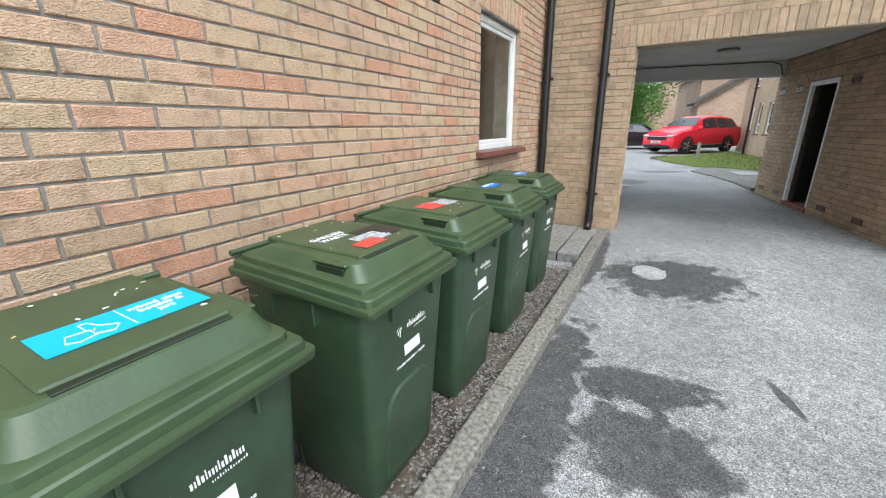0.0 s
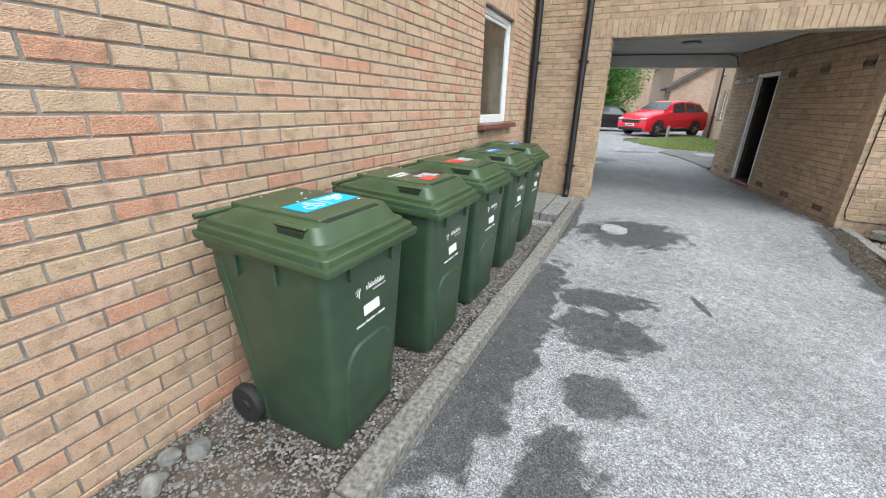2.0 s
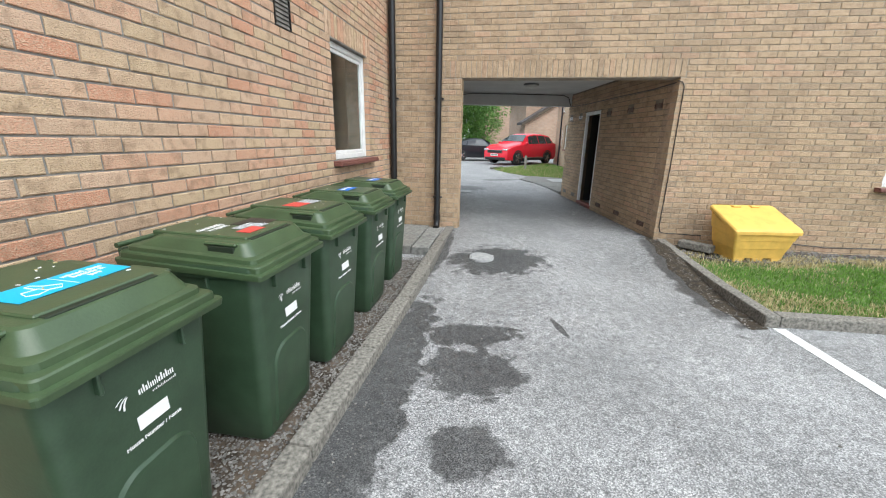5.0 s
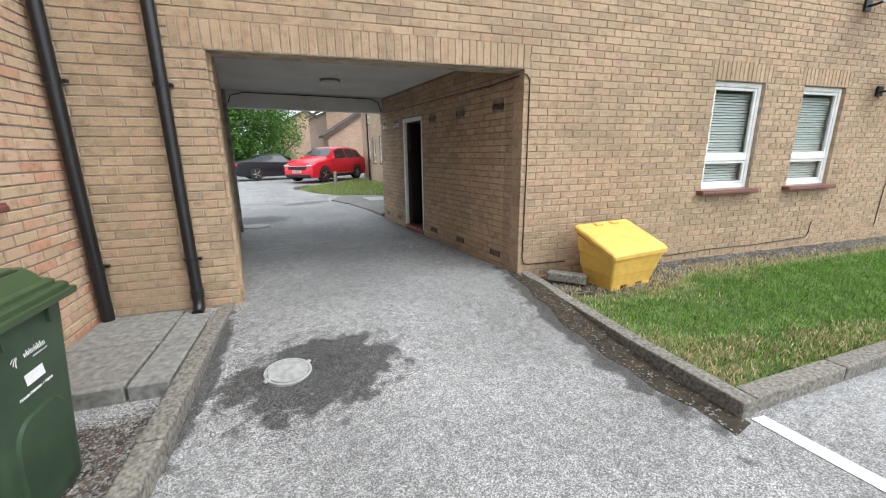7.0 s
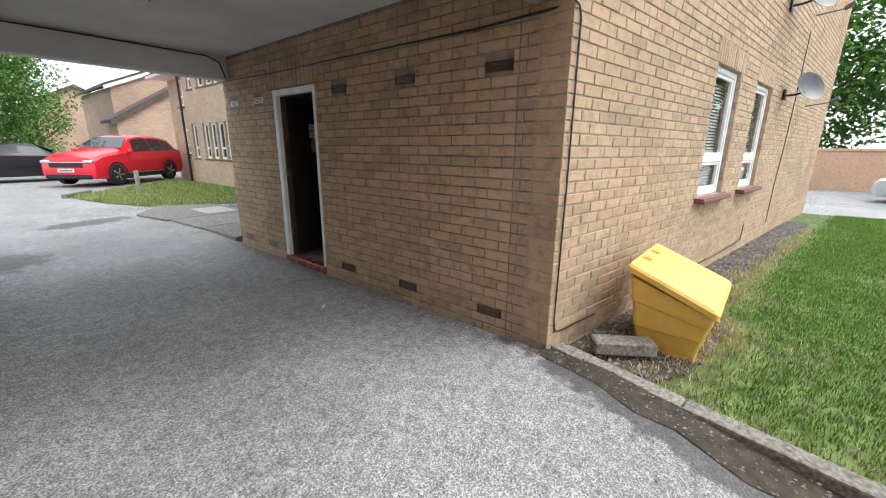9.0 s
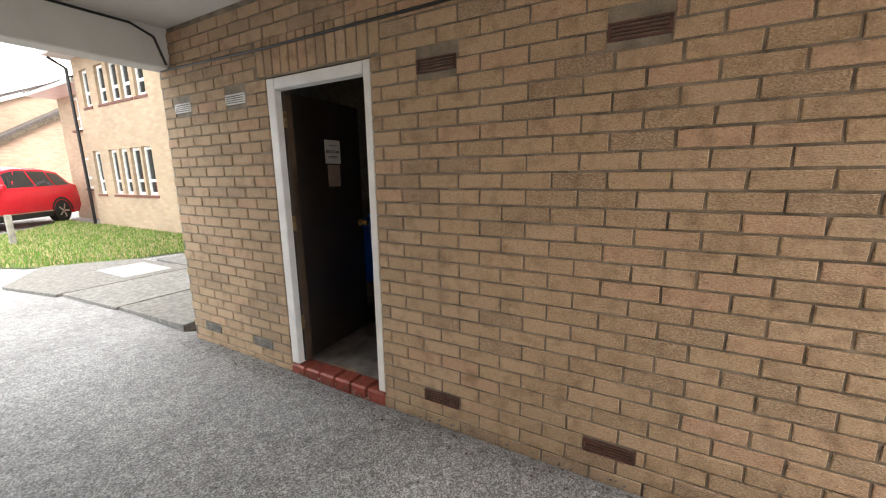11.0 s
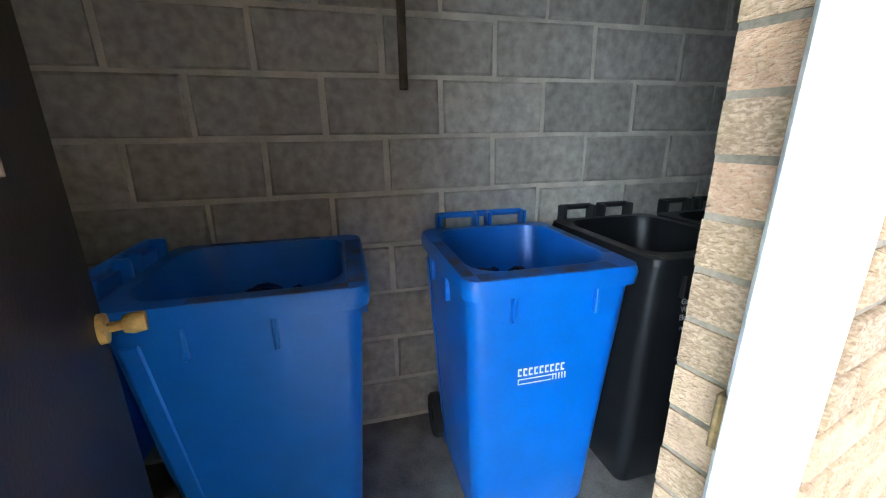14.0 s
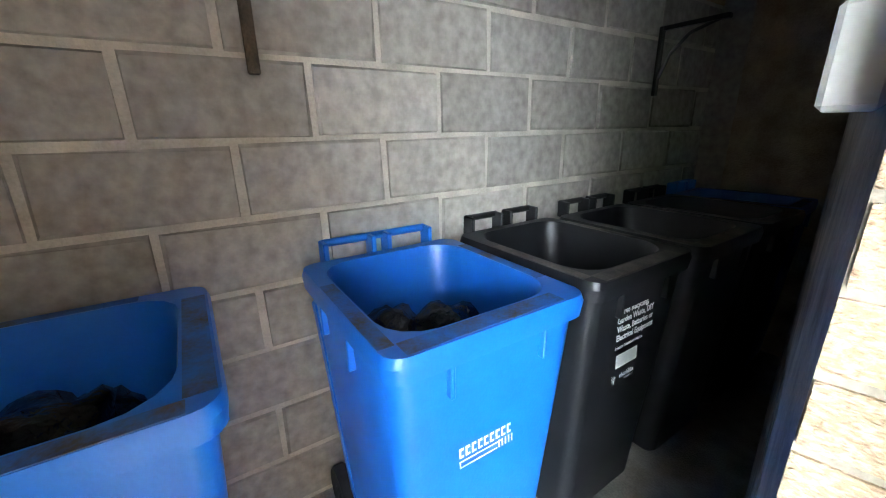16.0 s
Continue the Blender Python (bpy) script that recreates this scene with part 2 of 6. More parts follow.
def flat_smooth(ob, angle=35):
    """Smooth shading, with hard edges where faces meet sharply."""
    me = ob.data
    for p in me.polygons:
        p.use_smooth = True
    bm = bmesh.new()
    bm.from_mesh(me)
    for e in bm.edges:
        e.smooth = len(e.link_faces) == 2 and e.calc_face_angle(0) < radians(angle)
    bm.to_mesh(me)
    bm.free()
    return ob


def lettering(name, s, size, mat, parent, m, align="CENTER", bold=0.0):
    """Raised lettering in the built-in font, as a mesh in the plane z = 0 of m."""
    cu = bpy.data.curves.new(name, "FONT")
    cu.body, cu.size, cu.align_x, cu.extrude, cu.offset, cu.resolution_u = s, size, align, 0.0006, bold, 2
    tmp = bpy.data.objects.new(name, cu)
    me = bpy.data.meshes.new_from_object(tmp)
    bpy.data.objects.remove(tmp)
    me.materials.clear()
    me.materials.append(mat)
    ob = new(name, me)
    link(ob, parent, m)
    return ob


MESHES = {}


def brick_verts(l, h, d, rnd, e=0.0035, jit=0.0016):
    """A brick with worn arrises, its face towards -y at y = 0, without a back."""
    j = lambda: rnd.uniform(-jit, jit)
    v = [(sx * (l / 2 - e) + j(), j() * 0.6, sz * (h / 2 - e) + j()) for sx, sz in ((-1, -1), (1, -1), (1, 1), (-1, 1))]
    v += [(sx * l / 2 + j(), e, sz * h / 2 + j()) for sx, sz in ((-1, -1), (1, -1), (1, 1), (-1, 1))]
    v += [(sx * l / 2, d, sz * h / 2) for sx, sz in ((-1, -1), (1, -1), (1, 1), (-1, 1))]
    return v


BRICK_FACES = [(0, 1, 2, 3)] + [f for o in (0, 4) for f in ((o, o + 4, o + 5, o + 1), (o + 1, o + 5, o + 6, o + 2), (o + 2, o + 6, o + 7, o + 3), (o + 3, o + 7, o + 4, o))]


def brick_face(parent, m, a0, a1, z0, z1, holes, mat, near, length=0.215, height=0.065, joint=0.010, depth=0.1, shift=0.0, soldiers=(), name="brick", extra=(), worn=0.0016):
    """Lays bricks in stretcher bond on the plane y = 0 of m. Those within near (a0, a1, z0, z1) are objects, the rest one mesh.
    soldiers: bands (a0, a1, z0, z1) of upright bricks."""
    rnd = random.Random(int(1000 * (a0 + 7 * a1 + 3 * z1)) & 0xffff)
    pieces = []
    for b in soldiers:
        n = max(1, round((b[1] - b[0]) / (height + joint)))
        w = (b[1] - b[0]) / n
        pieces += [(b[0] + (i + 0.5) * w, (b[2] + b[3]) / 2, w - joint, b[3] - b[2] - joint) for i in range(n)]
    pieces += list(extra)
    stop = [*holes, *soldiers]
    k = 0
    while z0 + (k + 0.5) * (height + joint) < z1:
        z = z0 + k * (height + joint) + joint / 2 + height / 2
        cuts = sorted((h[0], h[1]) for h in stop if h[2] - 0.02 < z < h[3] + 0.02)
        spans, a = [], a0
        for c in cuts:
            if c[0] > a:
                spans.append((a, min(c[0], a1)))
            a = max(a, c[1])
        if a < a1:
            spans.append((a, a1))
        step = length + joint
        first = a0 + shift + (k % 2) * step / 2 - step
        n = int((a1 - a0) / step) + 4
        for i in range(n):
            p, q = first + i * step + joint / 2, first + (i + 1) * step - joint / 2
            for s in spans:
                pp, qq = max(p, s[0]), min(q, s[1])
                if qq - pp > 0.03:
                    pieces.append(((pp + qq) / 2, z, qq - pp, height))
        k += 1
    verts, faces, made = [], [], 0
    for a, z, l, h in pieces:
        if near and near[0] < a < near[1] and near[2] < z < near[3] and made < 300:
            made += 1
            key = (round(l, 2), round(h, 3), depth, rnd.randrange(5), mat.name)
            if key not in MESHES:
                me = bpy.data.meshes.new(name)
                me.from_pydata(brick_verts(l, h, depth, rnd, 0.002 + worn, worn), [], BRICK_FACES)
                me.materials.append(mat)
                MESHES[key] = me
            ob = new(name, MESHES[key])
            link(ob, parent, pose(a, rnd.uniform(-0.0015, 0.0015), z, 0, rnd.uniform(-0.35, 0.35), 0))
        else:
            o, dy = len(verts), rnd.uniform(-0.0015, 0.0015)
            verts += [(x + a, y + dy, zz + z) for x, y, zz in brick_verts(l, h, depth, rnd, 0.002 + worn, worn)]
            faces += [tuple(i + o for i in f) for f in BRICK_FACES]
    me = bpy.data.meshes.new("brickwork")
    me.from_pydata(verts, [], faces)
    me.materials.append(mat)
    ob = tagged(new("brickwork", me), kind="stuff")
    link(ob, parent)
    return ob


# ---- further materials ----
def asphalt_material():
    """Worn grey asphalt with pale chippings, and the dark damp patches that lie on it."""
    m = bpy.data.materials.new("worn_asphalt")
    m.use_nodes = True
    n, l = m.node_tree.nodes, m.node_tree.links
    b = n["Principled BSDF"]
    geo = n.new("ShaderNodeNewGeometry")
    pos = geo.outputs["Position"]

    def noise_tex(scale, detail=4):
        t = n.new("ShaderNodeTexNoise")
        t.inputs["Scale"].default_value, t.inputs["Detail"].default_value = scale, detail
        l.new(pos, t.inputs["Vector"])
        return t.outputs[0]

    def calc(op, a, c, clamp=False):
        t = n.new("ShaderNodeMath")
        t.operation, t.use_clamp = op, clamp
        for i, v in enumerate((a, c)):
            if isinstance(v, (int, float)):
                t.inputs[i].default_value = v
            else:
                l.new(v, t.inputs[i])
        return t.outputs[0]
    stones = n.new("ShaderNodeTexVoronoi")
    stones.inputs["Scale"].default_value = 185
    l.new(pos, stones.inputs["Vector"])
    sep = n.new("ShaderNodeSeparateColor")
    l.new(stones.outputs["Color"], sep.inputs[0])
    chip = n.new("ShaderNodeValToRGB")
    chip.color_ramp.elements[0].color, chip.color_ramp.elements[1].color = (0.09, 0.09, 0.09, 1), (0.54, 0.535, 0.53, 1)
    mid = chip.color_ramp.elements.new(0.6)
    mid.color = (0.27, 0.27, 0.272, 1)
    l.new(sep.outputs[0], chip.inputs[0])
    # damp patches: x, y, radii and turn in metres and degrees
    near = None
    for x, y, rx, ry, turn in DAMP:
        mp = n.new("ShaderNodeMapping")
        mp.vector_type = "TEXTURE"
        mp.inputs["Location"].default_value, mp.inputs["Rotation"].default_value, mp.inputs["Scale"].default_value = (x, y, 0), (0, 0, radians(turn)), (rx, ry, 50)
        l.new(pos, mp.inputs["Vector"])
        ln = n.new("ShaderNodeVectorMath")
        ln.operation = "LENGTH"
        l.new(mp.outputs[0], ln.inputs[0])
        near = ln.outputs["Value"] if near is None else calc("MINIMUM", near, ln.outputs["Value"])
    edge = calc("ADD", near, calc("MULTIPLY", calc("SUBTRACT", noise_tex(7.0, 10), 0.5), 1.7))
    wet = n.new("ShaderNodeMapRange")
    wet.inputs[1].default_value, wet.inputs[2].default_value, wet.inputs[3].default_value, wet.inputs[4].default_value = 0.88, 1.12, 1.0, 0.0
    l.new(edge, wet.inputs[0])
    worn = n.new("ShaderNodeMapRange")
    worn.inputs[1].default_value, worn.inputs[2].default_value, worn.inputs[3].default_value, worn.inputs[4].default_value = 0.35, 0.65, 0.82, 1.14
    l.new(noise_tex(0.9, 7), worn.inputs[0])
    blot = n.new("ShaderNodeMapRange")
    blot.inputs[1].default_value, blot.inputs[2].default_value, blot.inputs[3].default_value, blot.inputs[4].default_value = 0.35, 0.62, 0.78, 1.08
    l.new(noise_tex(16.0, 8), blot.inputs[0])
    f = calc("MULTIPLY", worn.outputs[0], blot.outputs[0])
    f = calc("MULTIPLY", f, calc("SUBTRACT", 1.0, calc("MULTIPLY", wet.outputs[0], 0.70)))
    sc = n.new("ShaderNodeVectorMath")
    sc.operation = "SCALE"
    l.new(chip.outputs[0], sc.inputs[0])
    l.new(f, sc.inputs["Scale"])
    l.new(sc.outputs[0], b.inputs["Base Color"])
    l.new(calc("SUBTRACT", 0.62, calc("MULTIPLY", wet.outputs[0], 0.12)), b.inputs["Roughness"])
    bp = n.new("ShaderNodeBump")
    bp.inputs["Strength"].default_value, bp.inputs["Distance"].default_value = 0.6, 0.003
    l.new(calc("ADD", sep.outputs[0], calc("MULTIPLY", stones.outputs["Distance"], -0.8)), bp.inputs["Height"])
    l.new(bp.outputs[0], b.inputs["Normal"])
    return m


DAMP = [(0.42, 2.22, 0.40, 0.17, 4), (0.40, 1.72, 0.34, 0.28, -25), (0.33, 1.02, 0.21, 0.18, 0), (0.88, 4.05, 0.58, 0.42, 10), (1.18, 2.36, 0.028, 0.16, 8),
        (-0.2, 1.5, 0.22, 1.5, -10), (0.12, 0.25, 0.18, 0.5, 0), (3.0, 3.9, 0.19, 1.3, -11), (0.15, 4.4, 0.14, 1.0, -10), (0.85, 10.6, 0.6, 0.5, 0), (2.2, 13.2, 0.7, 0.3, 20)]
ASPHALT = asphalt_material()


def speckled(name, colours, rough=0.9, grain=25, low=0.7):
    """A colour for each object or loose piece, out of a range."""
    m = bpy.data.materials.new(name)
    m.use_nodes = True
    n, l = m.node_tree.nodes, m.node_tree.links
    b = n["Principled BSDF"]
    info, geo, add, fr, ramp, nz = (n.new("ShaderNode" + k) for k in ("ObjectInfo", "NewGeometry", "Math", "Math", "ValToRGB", "TexNoise"))
    add.operation, fr.operation = "ADD", "FRACT"
    l.new(info.outputs["Random"], add.inputs[0])
    l.new(geo.outputs["Random Per Island"], add.inputs[1])
    l.new(add.outputs[0], fr.inputs[0])
    els = ramp.color_ramp.elements
    while len(els) < len(colours):
        els.new(0.5)
    for i, c in enumerate(colours):
        els[i].position, els[i].color = i / (len(colours) - 1), (*c, 1)
    l.new(fr.outputs[0], ramp.inputs[0])
    nz.inputs["Scale"].default_value, nz.inputs["Detail"].default_value = grain, 6
    l.new(geo.outputs["Position"], nz.inputs["Vector"])
    mr, sc = n.new("ShaderNodeMapRange"), n.new("ShaderNodeVectorMath")
    mr.inputs[1].default_value, mr.inputs[2].default_value, mr.inputs[3].default_value, mr.inputs[4].default_value = 0.3, 0.7, low, 1.25
    l.new(nz.outputs[0], mr.inputs[0])
    sc.operation = "SCALE"
    l.new(ramp.outputs[0], sc.inputs[0])
    l.new(mr.outputs[0], sc.inputs["Scale"])
    l.new(sc.outputs[0], b.inputs["Base Color"])
    bp = n.new("ShaderNodeBump")
    bp.inputs["Strength"].default_value, bp.inputs["Distance"].default_value = 0.5, 0.004
    l.new(nz.outputs[0], bp.inputs["Height"])
    l.new(bp.outputs[0], b.inputs["Normal"])
    b.inputs["Roughness"].default_value = rough
    return m


def glass_material(name, tint=(0.9, 0.95, 0.93)):
    m = bpy.data.materials.new(name)
    m.use_nodes = True
    b = m.node_tree.nodes["Principled BSDF"]
    b.inputs["Base Color"].default_value = (*tint, 1)
    b.inputs["Roughness"].default_value, b.inputs["Transmission Weight"].default_value, b.inputs["IOR"].default_value = 0.02, 1.0, 1.45
    return m


# lid green darkened to stand for the shade inside the slot and grips
SHADED_GREEN = material("shaded_green_plastic", (0.012, 0.022, 0.010), 0.6, vary=0.1, bump=0)
BLOCK = speckled("concrete_block", [(0.25, 0.235, 0.21), (0.34, 0.32, 0.29), (0.30, 0.28, 0.25), (0.39, 0.365, 0.325)], 0.95, 26, 0.78)
PEBBLE = speckled("mixed_pebbles", [(0.08, 0.07, 0.06), (0.14, 0.13, 0.12), (0.19, 0.18, 0.165), (0.25, 0.24, 0.225), (0.12, 0.11, 0.10)])
BLADES = speckled("grass_blades", [(0.09, 0.20, 0.025), (0.13, 0.27, 0.035), (0.17, 0.30, 0.05), (0.11, 0.24, 0.03)])
STRAW = speckled("dry_straw", [(0.46, 0.39, 0.20), (0.55, 0.47, 0.27), (0.36, 0.31, 0.14)])
LEAVES = speckled("tree_leaves", [(0.045, 0.12, 0.018), (0.08, 0.18, 0.025), (0.12, 0.24, 0.04), (0.06, 0.15, 0.025)])
SOIL = material("soil", (0.095, 0.072, 0.052), 0.95, vary=0.35, scale=9, bump=0.9)
MOSS = material("dark_wet_moss", (0.040, 0.028, 0.015), 0.8, vary=0.4, scale=14, bump=0.9)
KERBSTONE = speckled("kerb_concrete", [(0.19, 0.178, 0.155), (0.25, 0.232, 0.20), (0.21, 0.197, 0.175)], 0.92, 44, 0.35)
SLAB = speckled("paving_concrete", [(0.19, 0.19, 0.178), (0.23, 0.225, 0.21), (0.175, 0.172, 0.16), (0.25, 0.24, 0.215)], 0.9, 22, 0.62)
BLOCK_MORTAR = material("block_mortar", (0.50, 0.465, 0.40), 0.95, vary=0.15, bump=0.5)
GLASS = glass_material("window_glass")
CAR_GLASS = material("dark_car_glass", (0.02, 0.025, 0.03), 0.05, vary=0.05, bump=0)
RUBBER = material("black_rubber", (0.018, 0.018, 0.018), 0.75, vary=0.2)
CHROME = material("alloy", (0.55, 0.56, 0.57), 0.25, metal=1.0, vary=0.05, bump=0)
PIPE_BLACK = material("black_pipe_paint", (0.010, 0.010, 0.011), 0.35, vary=0.2)
TERRACOTTA = material("red_tile", (0.26, 0.055, 0.035), 0.55, vary=0.2, scale=20)
SILL_RED = material("brown_red_sill", (0.17, 0.065, 0.05), 0.6, vary=0.15, scale=12)
LABEL_BLUE = material("cyan_label", (0.01, 0.42, 0.72), 0.4, vary=0.03, bump=0)
LABEL_RED = material("red_label", (0.62, 0.06, 0.05), 0.4, vary=0.1, bump=0)
LABEL_BLACK = material("black_label", (0.02, 0.02, 0.02), 0.4, vary=0.1, bump=0)
LABEL_GREY = material("printed_grey_label", (0.42, 0.45, 0.48), 0.4, vary=0.35, scale=60, bump=0)
LABEL_ROYAL = material("royal_blue_label", (0.03, 0.17, 0.62), 0.4, vary=0.05, bump=0)
LABEL_WHITE = material("white_print", (0.78, 0.78, 0.78), 0.5, vary=0.04, bump=0)
SCUFF_BLUE = material("scuffed_blue_plastic", (0.02, 0.13, 0.45), 0.6, stain=(0.07, 0.06, 0.05), scale=14)
SCUFF_BLACK = material("scuffed_black_plastic", (0.05, 0.05, 0.048), 0.6, stain=(0.16, 0.14, 0.12), scale=14)
BAG = material("black_bin_bag", (0.008, 0.008, 0.009), 0.18, vary=0.2, bump=0.6, fine=22, bump_dist=0.03)
PAPER = material("paper", (0.70, 0.70, 0.68), 0.8, vary=0.05, bump=0)
TAN_PAPER = material("brown_paper", (0.36, 0.27, 0.21), 0.8, vary=0.1, bump=0)
BRASS = material("worn_brass", (0.24, 0.17, 0.08), 0.5, metal=0.6, vary=0.3, scale=40)
WOOD = material("pale_knob_wood", (0.55, 0.36, 0.12), 0.5, vary=0.15, scale=30)
ROOF_TILE = material("roof_tile", (0.075, 0.06, 0.055), 0.8, vary=0.2, scale=6)
BARK = material("bark", (0.10, 0.075, 0.05), 0.9, vary=0.3, scale=12, bump=0.9)
STEEL = material("galvanised_cover", (0.35, 0.355, 0.35), 0.6, metal=0.1, vary=0.12, scale=20)
VENT_BROWN = material("brown_vent", (0.10, 0.045, 0.035), 0.6, vary=0.2)
DISH = material("grey_dish", (0.13, 0.135, 0.14), 0.45, vary=0.1)
BLIND = material("blind_slat", (0.62, 0.64, 0.62), 0.6, vary=0.04, bump=0)
ROOM = material("room_wall", (0.45, 0.43, 0.38), 0.9, vary=0.08)
LINE_PAINT = material("road_paint", (0.72, 0.72, 0.70), 0.8, vary=0.2, scale=25)
LAMP_GLASS = material("lamp_diffuser", (0.62, 0.61, 0.57), 0.4, vary=0.06, bump=0)


# ---- ground ----
def step(a, b, x):
    t = min(1.0, max(0.0, (x - a) / (b - a)))
    return t * t * (3 - 2 * t)


def level(x, y):
    """The height of the asphalt: it rises towards the archway."""
    v = (x - CORNER[0]) * math.sin(radians(-ANGLE)) + (y - CORNER[1]) * math.cos(radians(ANGLE))
    return 0.015 + 0.15 * step(-2.2, 0.0, v) * (1 - step(3.3, 3.5, x) * (1 - step(9.0, 11.0, y)))


def sheet(name, pts, mat, z=None, cell=0.25, rough=0.0, edge=0.0):
    """A ground surface over the polygon pts, on a grid, following z(x, y)."""
    bm = bmesh.new()
    f = bm.faces.new([bm.verts.new((x, y, 0)) for x, y in pts])
    x0, x1, y0, y1 = min(p[0] for p in pts), max(p[0] for p in pts), min(p[1] for p in pts), max(p[1] for p in pts)
    for axis, lo, hi in ((0, x0, x1), (1, y0, y1)):
        k = lo + cell
        while k < hi:
            no = [0, 0, 0]
            no[axis] = 1
            co = [0, 0, 0]
            co[axis] = k
            bmesh.ops.bisect_plane(bm, geom=bm.verts[:] + bm.edges[:] + bm.faces[:], plane_co=co, plane_no=no)
            k += cell
    for v in bm.verts:
        v.co.z = (z or level)(v.co.x, v.co.y) + rough * noise.noise(Vector((v.co.x * 6, v.co.y * 6, 0)))
    for g in bm.faces:
        g.normal_update()
        if g.normal.z < 0:
            g.normal_flip()
    me = bpy.data.meshes.new(name)
    bm.to_mesh(me)
    bm.free()
    me.materials.append(mat)
    for p in me.polygons:
        p.use_smooth = True
    return new(name, me)


def ground_sheet():
    xs = [-900, -300, -80, -30, -12, -6, *np.arange(-3, 5.01, 0.25), 6, 8, 12, 20, 40, 100, 300, 900]
    ys = [-900, -300, -80, -30, -10, -5, *np.arange(-3, 7.01, 0.25), 8, 10, 13, 18, 25, 40, 100, 300, 900]
    verts = [(float(x), float(y), level(x, y)) for y in ys for x in xs]
    w = len(xs)
    faces = [(j * w + i, j * w + i + 1, (j + 1) * w + i + 1, (j + 1) * w + i) for j in range(len(ys) - 1) for i in range(w - 1)]
    me = bpy.data.meshes.new("ground")
    me.from_pydata(verts, [], faces)
    me.materials.append(ASPHALT)
    for p in me.polygons:
        p.use_smooth = True
    return tagged(new("ground", me), "worn grey asphalt drive with dark damp patches", kind="structure")


def inside(pts, x, y):
    c = False
    for (ax, ay), (bx, by) in zip(pts, pts[1:] + pts[:1]):
        if (ay > y) != (by > y) and x < (bx - ax) * (y - ay) / (by - ay) + ax:
            c = not c
    return c


def scatter(name, pts, count, mat, z, seed, kind="stone", size=(0.006, 0.02), label="", dense=None):
    """Loose stones, or blades, strewn over the polygon pts, as one mesh."""
    rnd = random.Random(seed)
    x0, x1, y0, y1 = min(p[0] for p in pts), max(p[0] for p in pts), min(p[1] for p in pts), max(p[1] for p in pts)
    verts, faces, k = [], [], 0
    while k < count:
        x, y = rnd.uniform(x0, x1), rnd.uniform(y0, y1)
        if not inside(pts, x, y) or (dense and rnd.random() > dense(x, y)):
            k += 0.2
            continue
        k += 1
        o, s, h, a = len(verts), rnd.uniform(*size), z(x, y), rnd.uniform(0, 6.28)
        if kind == "stone":
            sx, sy, sz = s * rnd.uniform(0.7, 1.3), s * rnd.uniform(0.6, 1.1), s * rnd.uniform(0.4, 0.8)
            for px, py, pz in ((1, 0, 0), (0.4, 0.9, 0.1), (-0.7, 0.7, -0.1), (-1, -0.2, 0.1), (-0.2, -1, 0), (0.8, -0.6, 0.1), (0.25, 0.2, 1), (-0.4, -0.2, 0.9)):
                qx, qy = px * sx * rnd.uniform(0.8, 1.2), py * sy * rnd.uniform(0.8, 1.2)
                verts.append((x + qx * math.cos(a) - qy * math.sin(a), y + qx * math.sin(a) + qy * math.cos(a), h + pz * sz + sz * 0.2))
            faces += [tuple(o + i for i in f) for f in ((0, 1, 6), (1, 2, 6), (2, 7, 6), (2, 3, 7), (3, 4, 7), (4, 5, 7), (5, 6, 7), (5, 0, 6))]
        else:
            w, lean = s * 0.09, s * rnd.uniform(0.1, 0.7)
            b = rnd.uniform(0, 6.28)
            dx, dy = math.cos(a) * w, math.sin(a) * w
            lx, ly = math.cos(b) * lean, math.sin(b) * lean
            verts += [(x - dx, y - dy, h - 0.004), (x + dx, y + dy, h - 0.004), (x + lx * 0.4 + dx * 0.8, y + ly * 0.4 + dy * 0.8, h + s * 0.6), (x + lx * 0.4 - dx * 0.8, y + ly * 0.4 - dy * 0.8, h + s * 0.6), (x + lx, y + ly, h + s * rnd.uniform(0.8, 1.0))]
            faces += [(o, o + 1, o + 2, o + 3), (o + 3, o + 2, o + 4)]
    me = bpy.data.meshes.new(name)
    me.from_pydata(verts, [], faces)
    me.materials.append(mat)
    return tagged(new(name, me), label, kind="stuff")


def kerb_run(name, pts, width, top, label, stone=0.9, drop=0.3):
    """A row of kerbstones along a line; the line is the road side's upper edge, and the stones lie to its left."""
    run = tagged(new(name), label, kind="structure")
    dist = [0.0]
    for a, b in zip(pts, pts[1:]):
        dist.append(dist[-1] + math.dist(a, b))

    def at(s):
        for i in range(len(pts) - 1):
            if s <= dist[i + 1] + 1e-6:
                f = (s - dist[i]) / (dist[i + 1] - dist[i])
                return Vector((pts[i][0] + f * (pts[i + 1][0] - pts[i][0]), pts[i][1] + f * (pts[i + 1][1] - pts[i][1]), 0))
        return Vector((*pts[-1], 0))
    n = max(1, round(dist[-1] / stone))
    for i in range(n):
        a, b = at(dist[-1] * i / n), at(dist[-1] * (i + 1) / n)
        d = b - a
        bm = bmesh.new()
        vs = box(bm, (0.004, 0, -drop), (d.length - 0.004, width, 0), 0.014, segs=2)
        for v in bm.verts:
            v.co.z += 0.003 * noise.noise(Vector((v.co.x * 9 + i * 3, v.co.y * 9, v.co.z * 9)))
        ob = part("kerbstone", bm, KERBSTONE, run)
        ha, hb = top(a.x, a.y), top(b.x, b.y)
        ob.matrix_local = Matrix.Translation((a.x, a.y, ha)) @ pose(0, 0, 0, 0, -math.degrees(math.atan2(hb - ha, d.length)), math.degrees(math.atan2(d.y, d.x)))
    return run


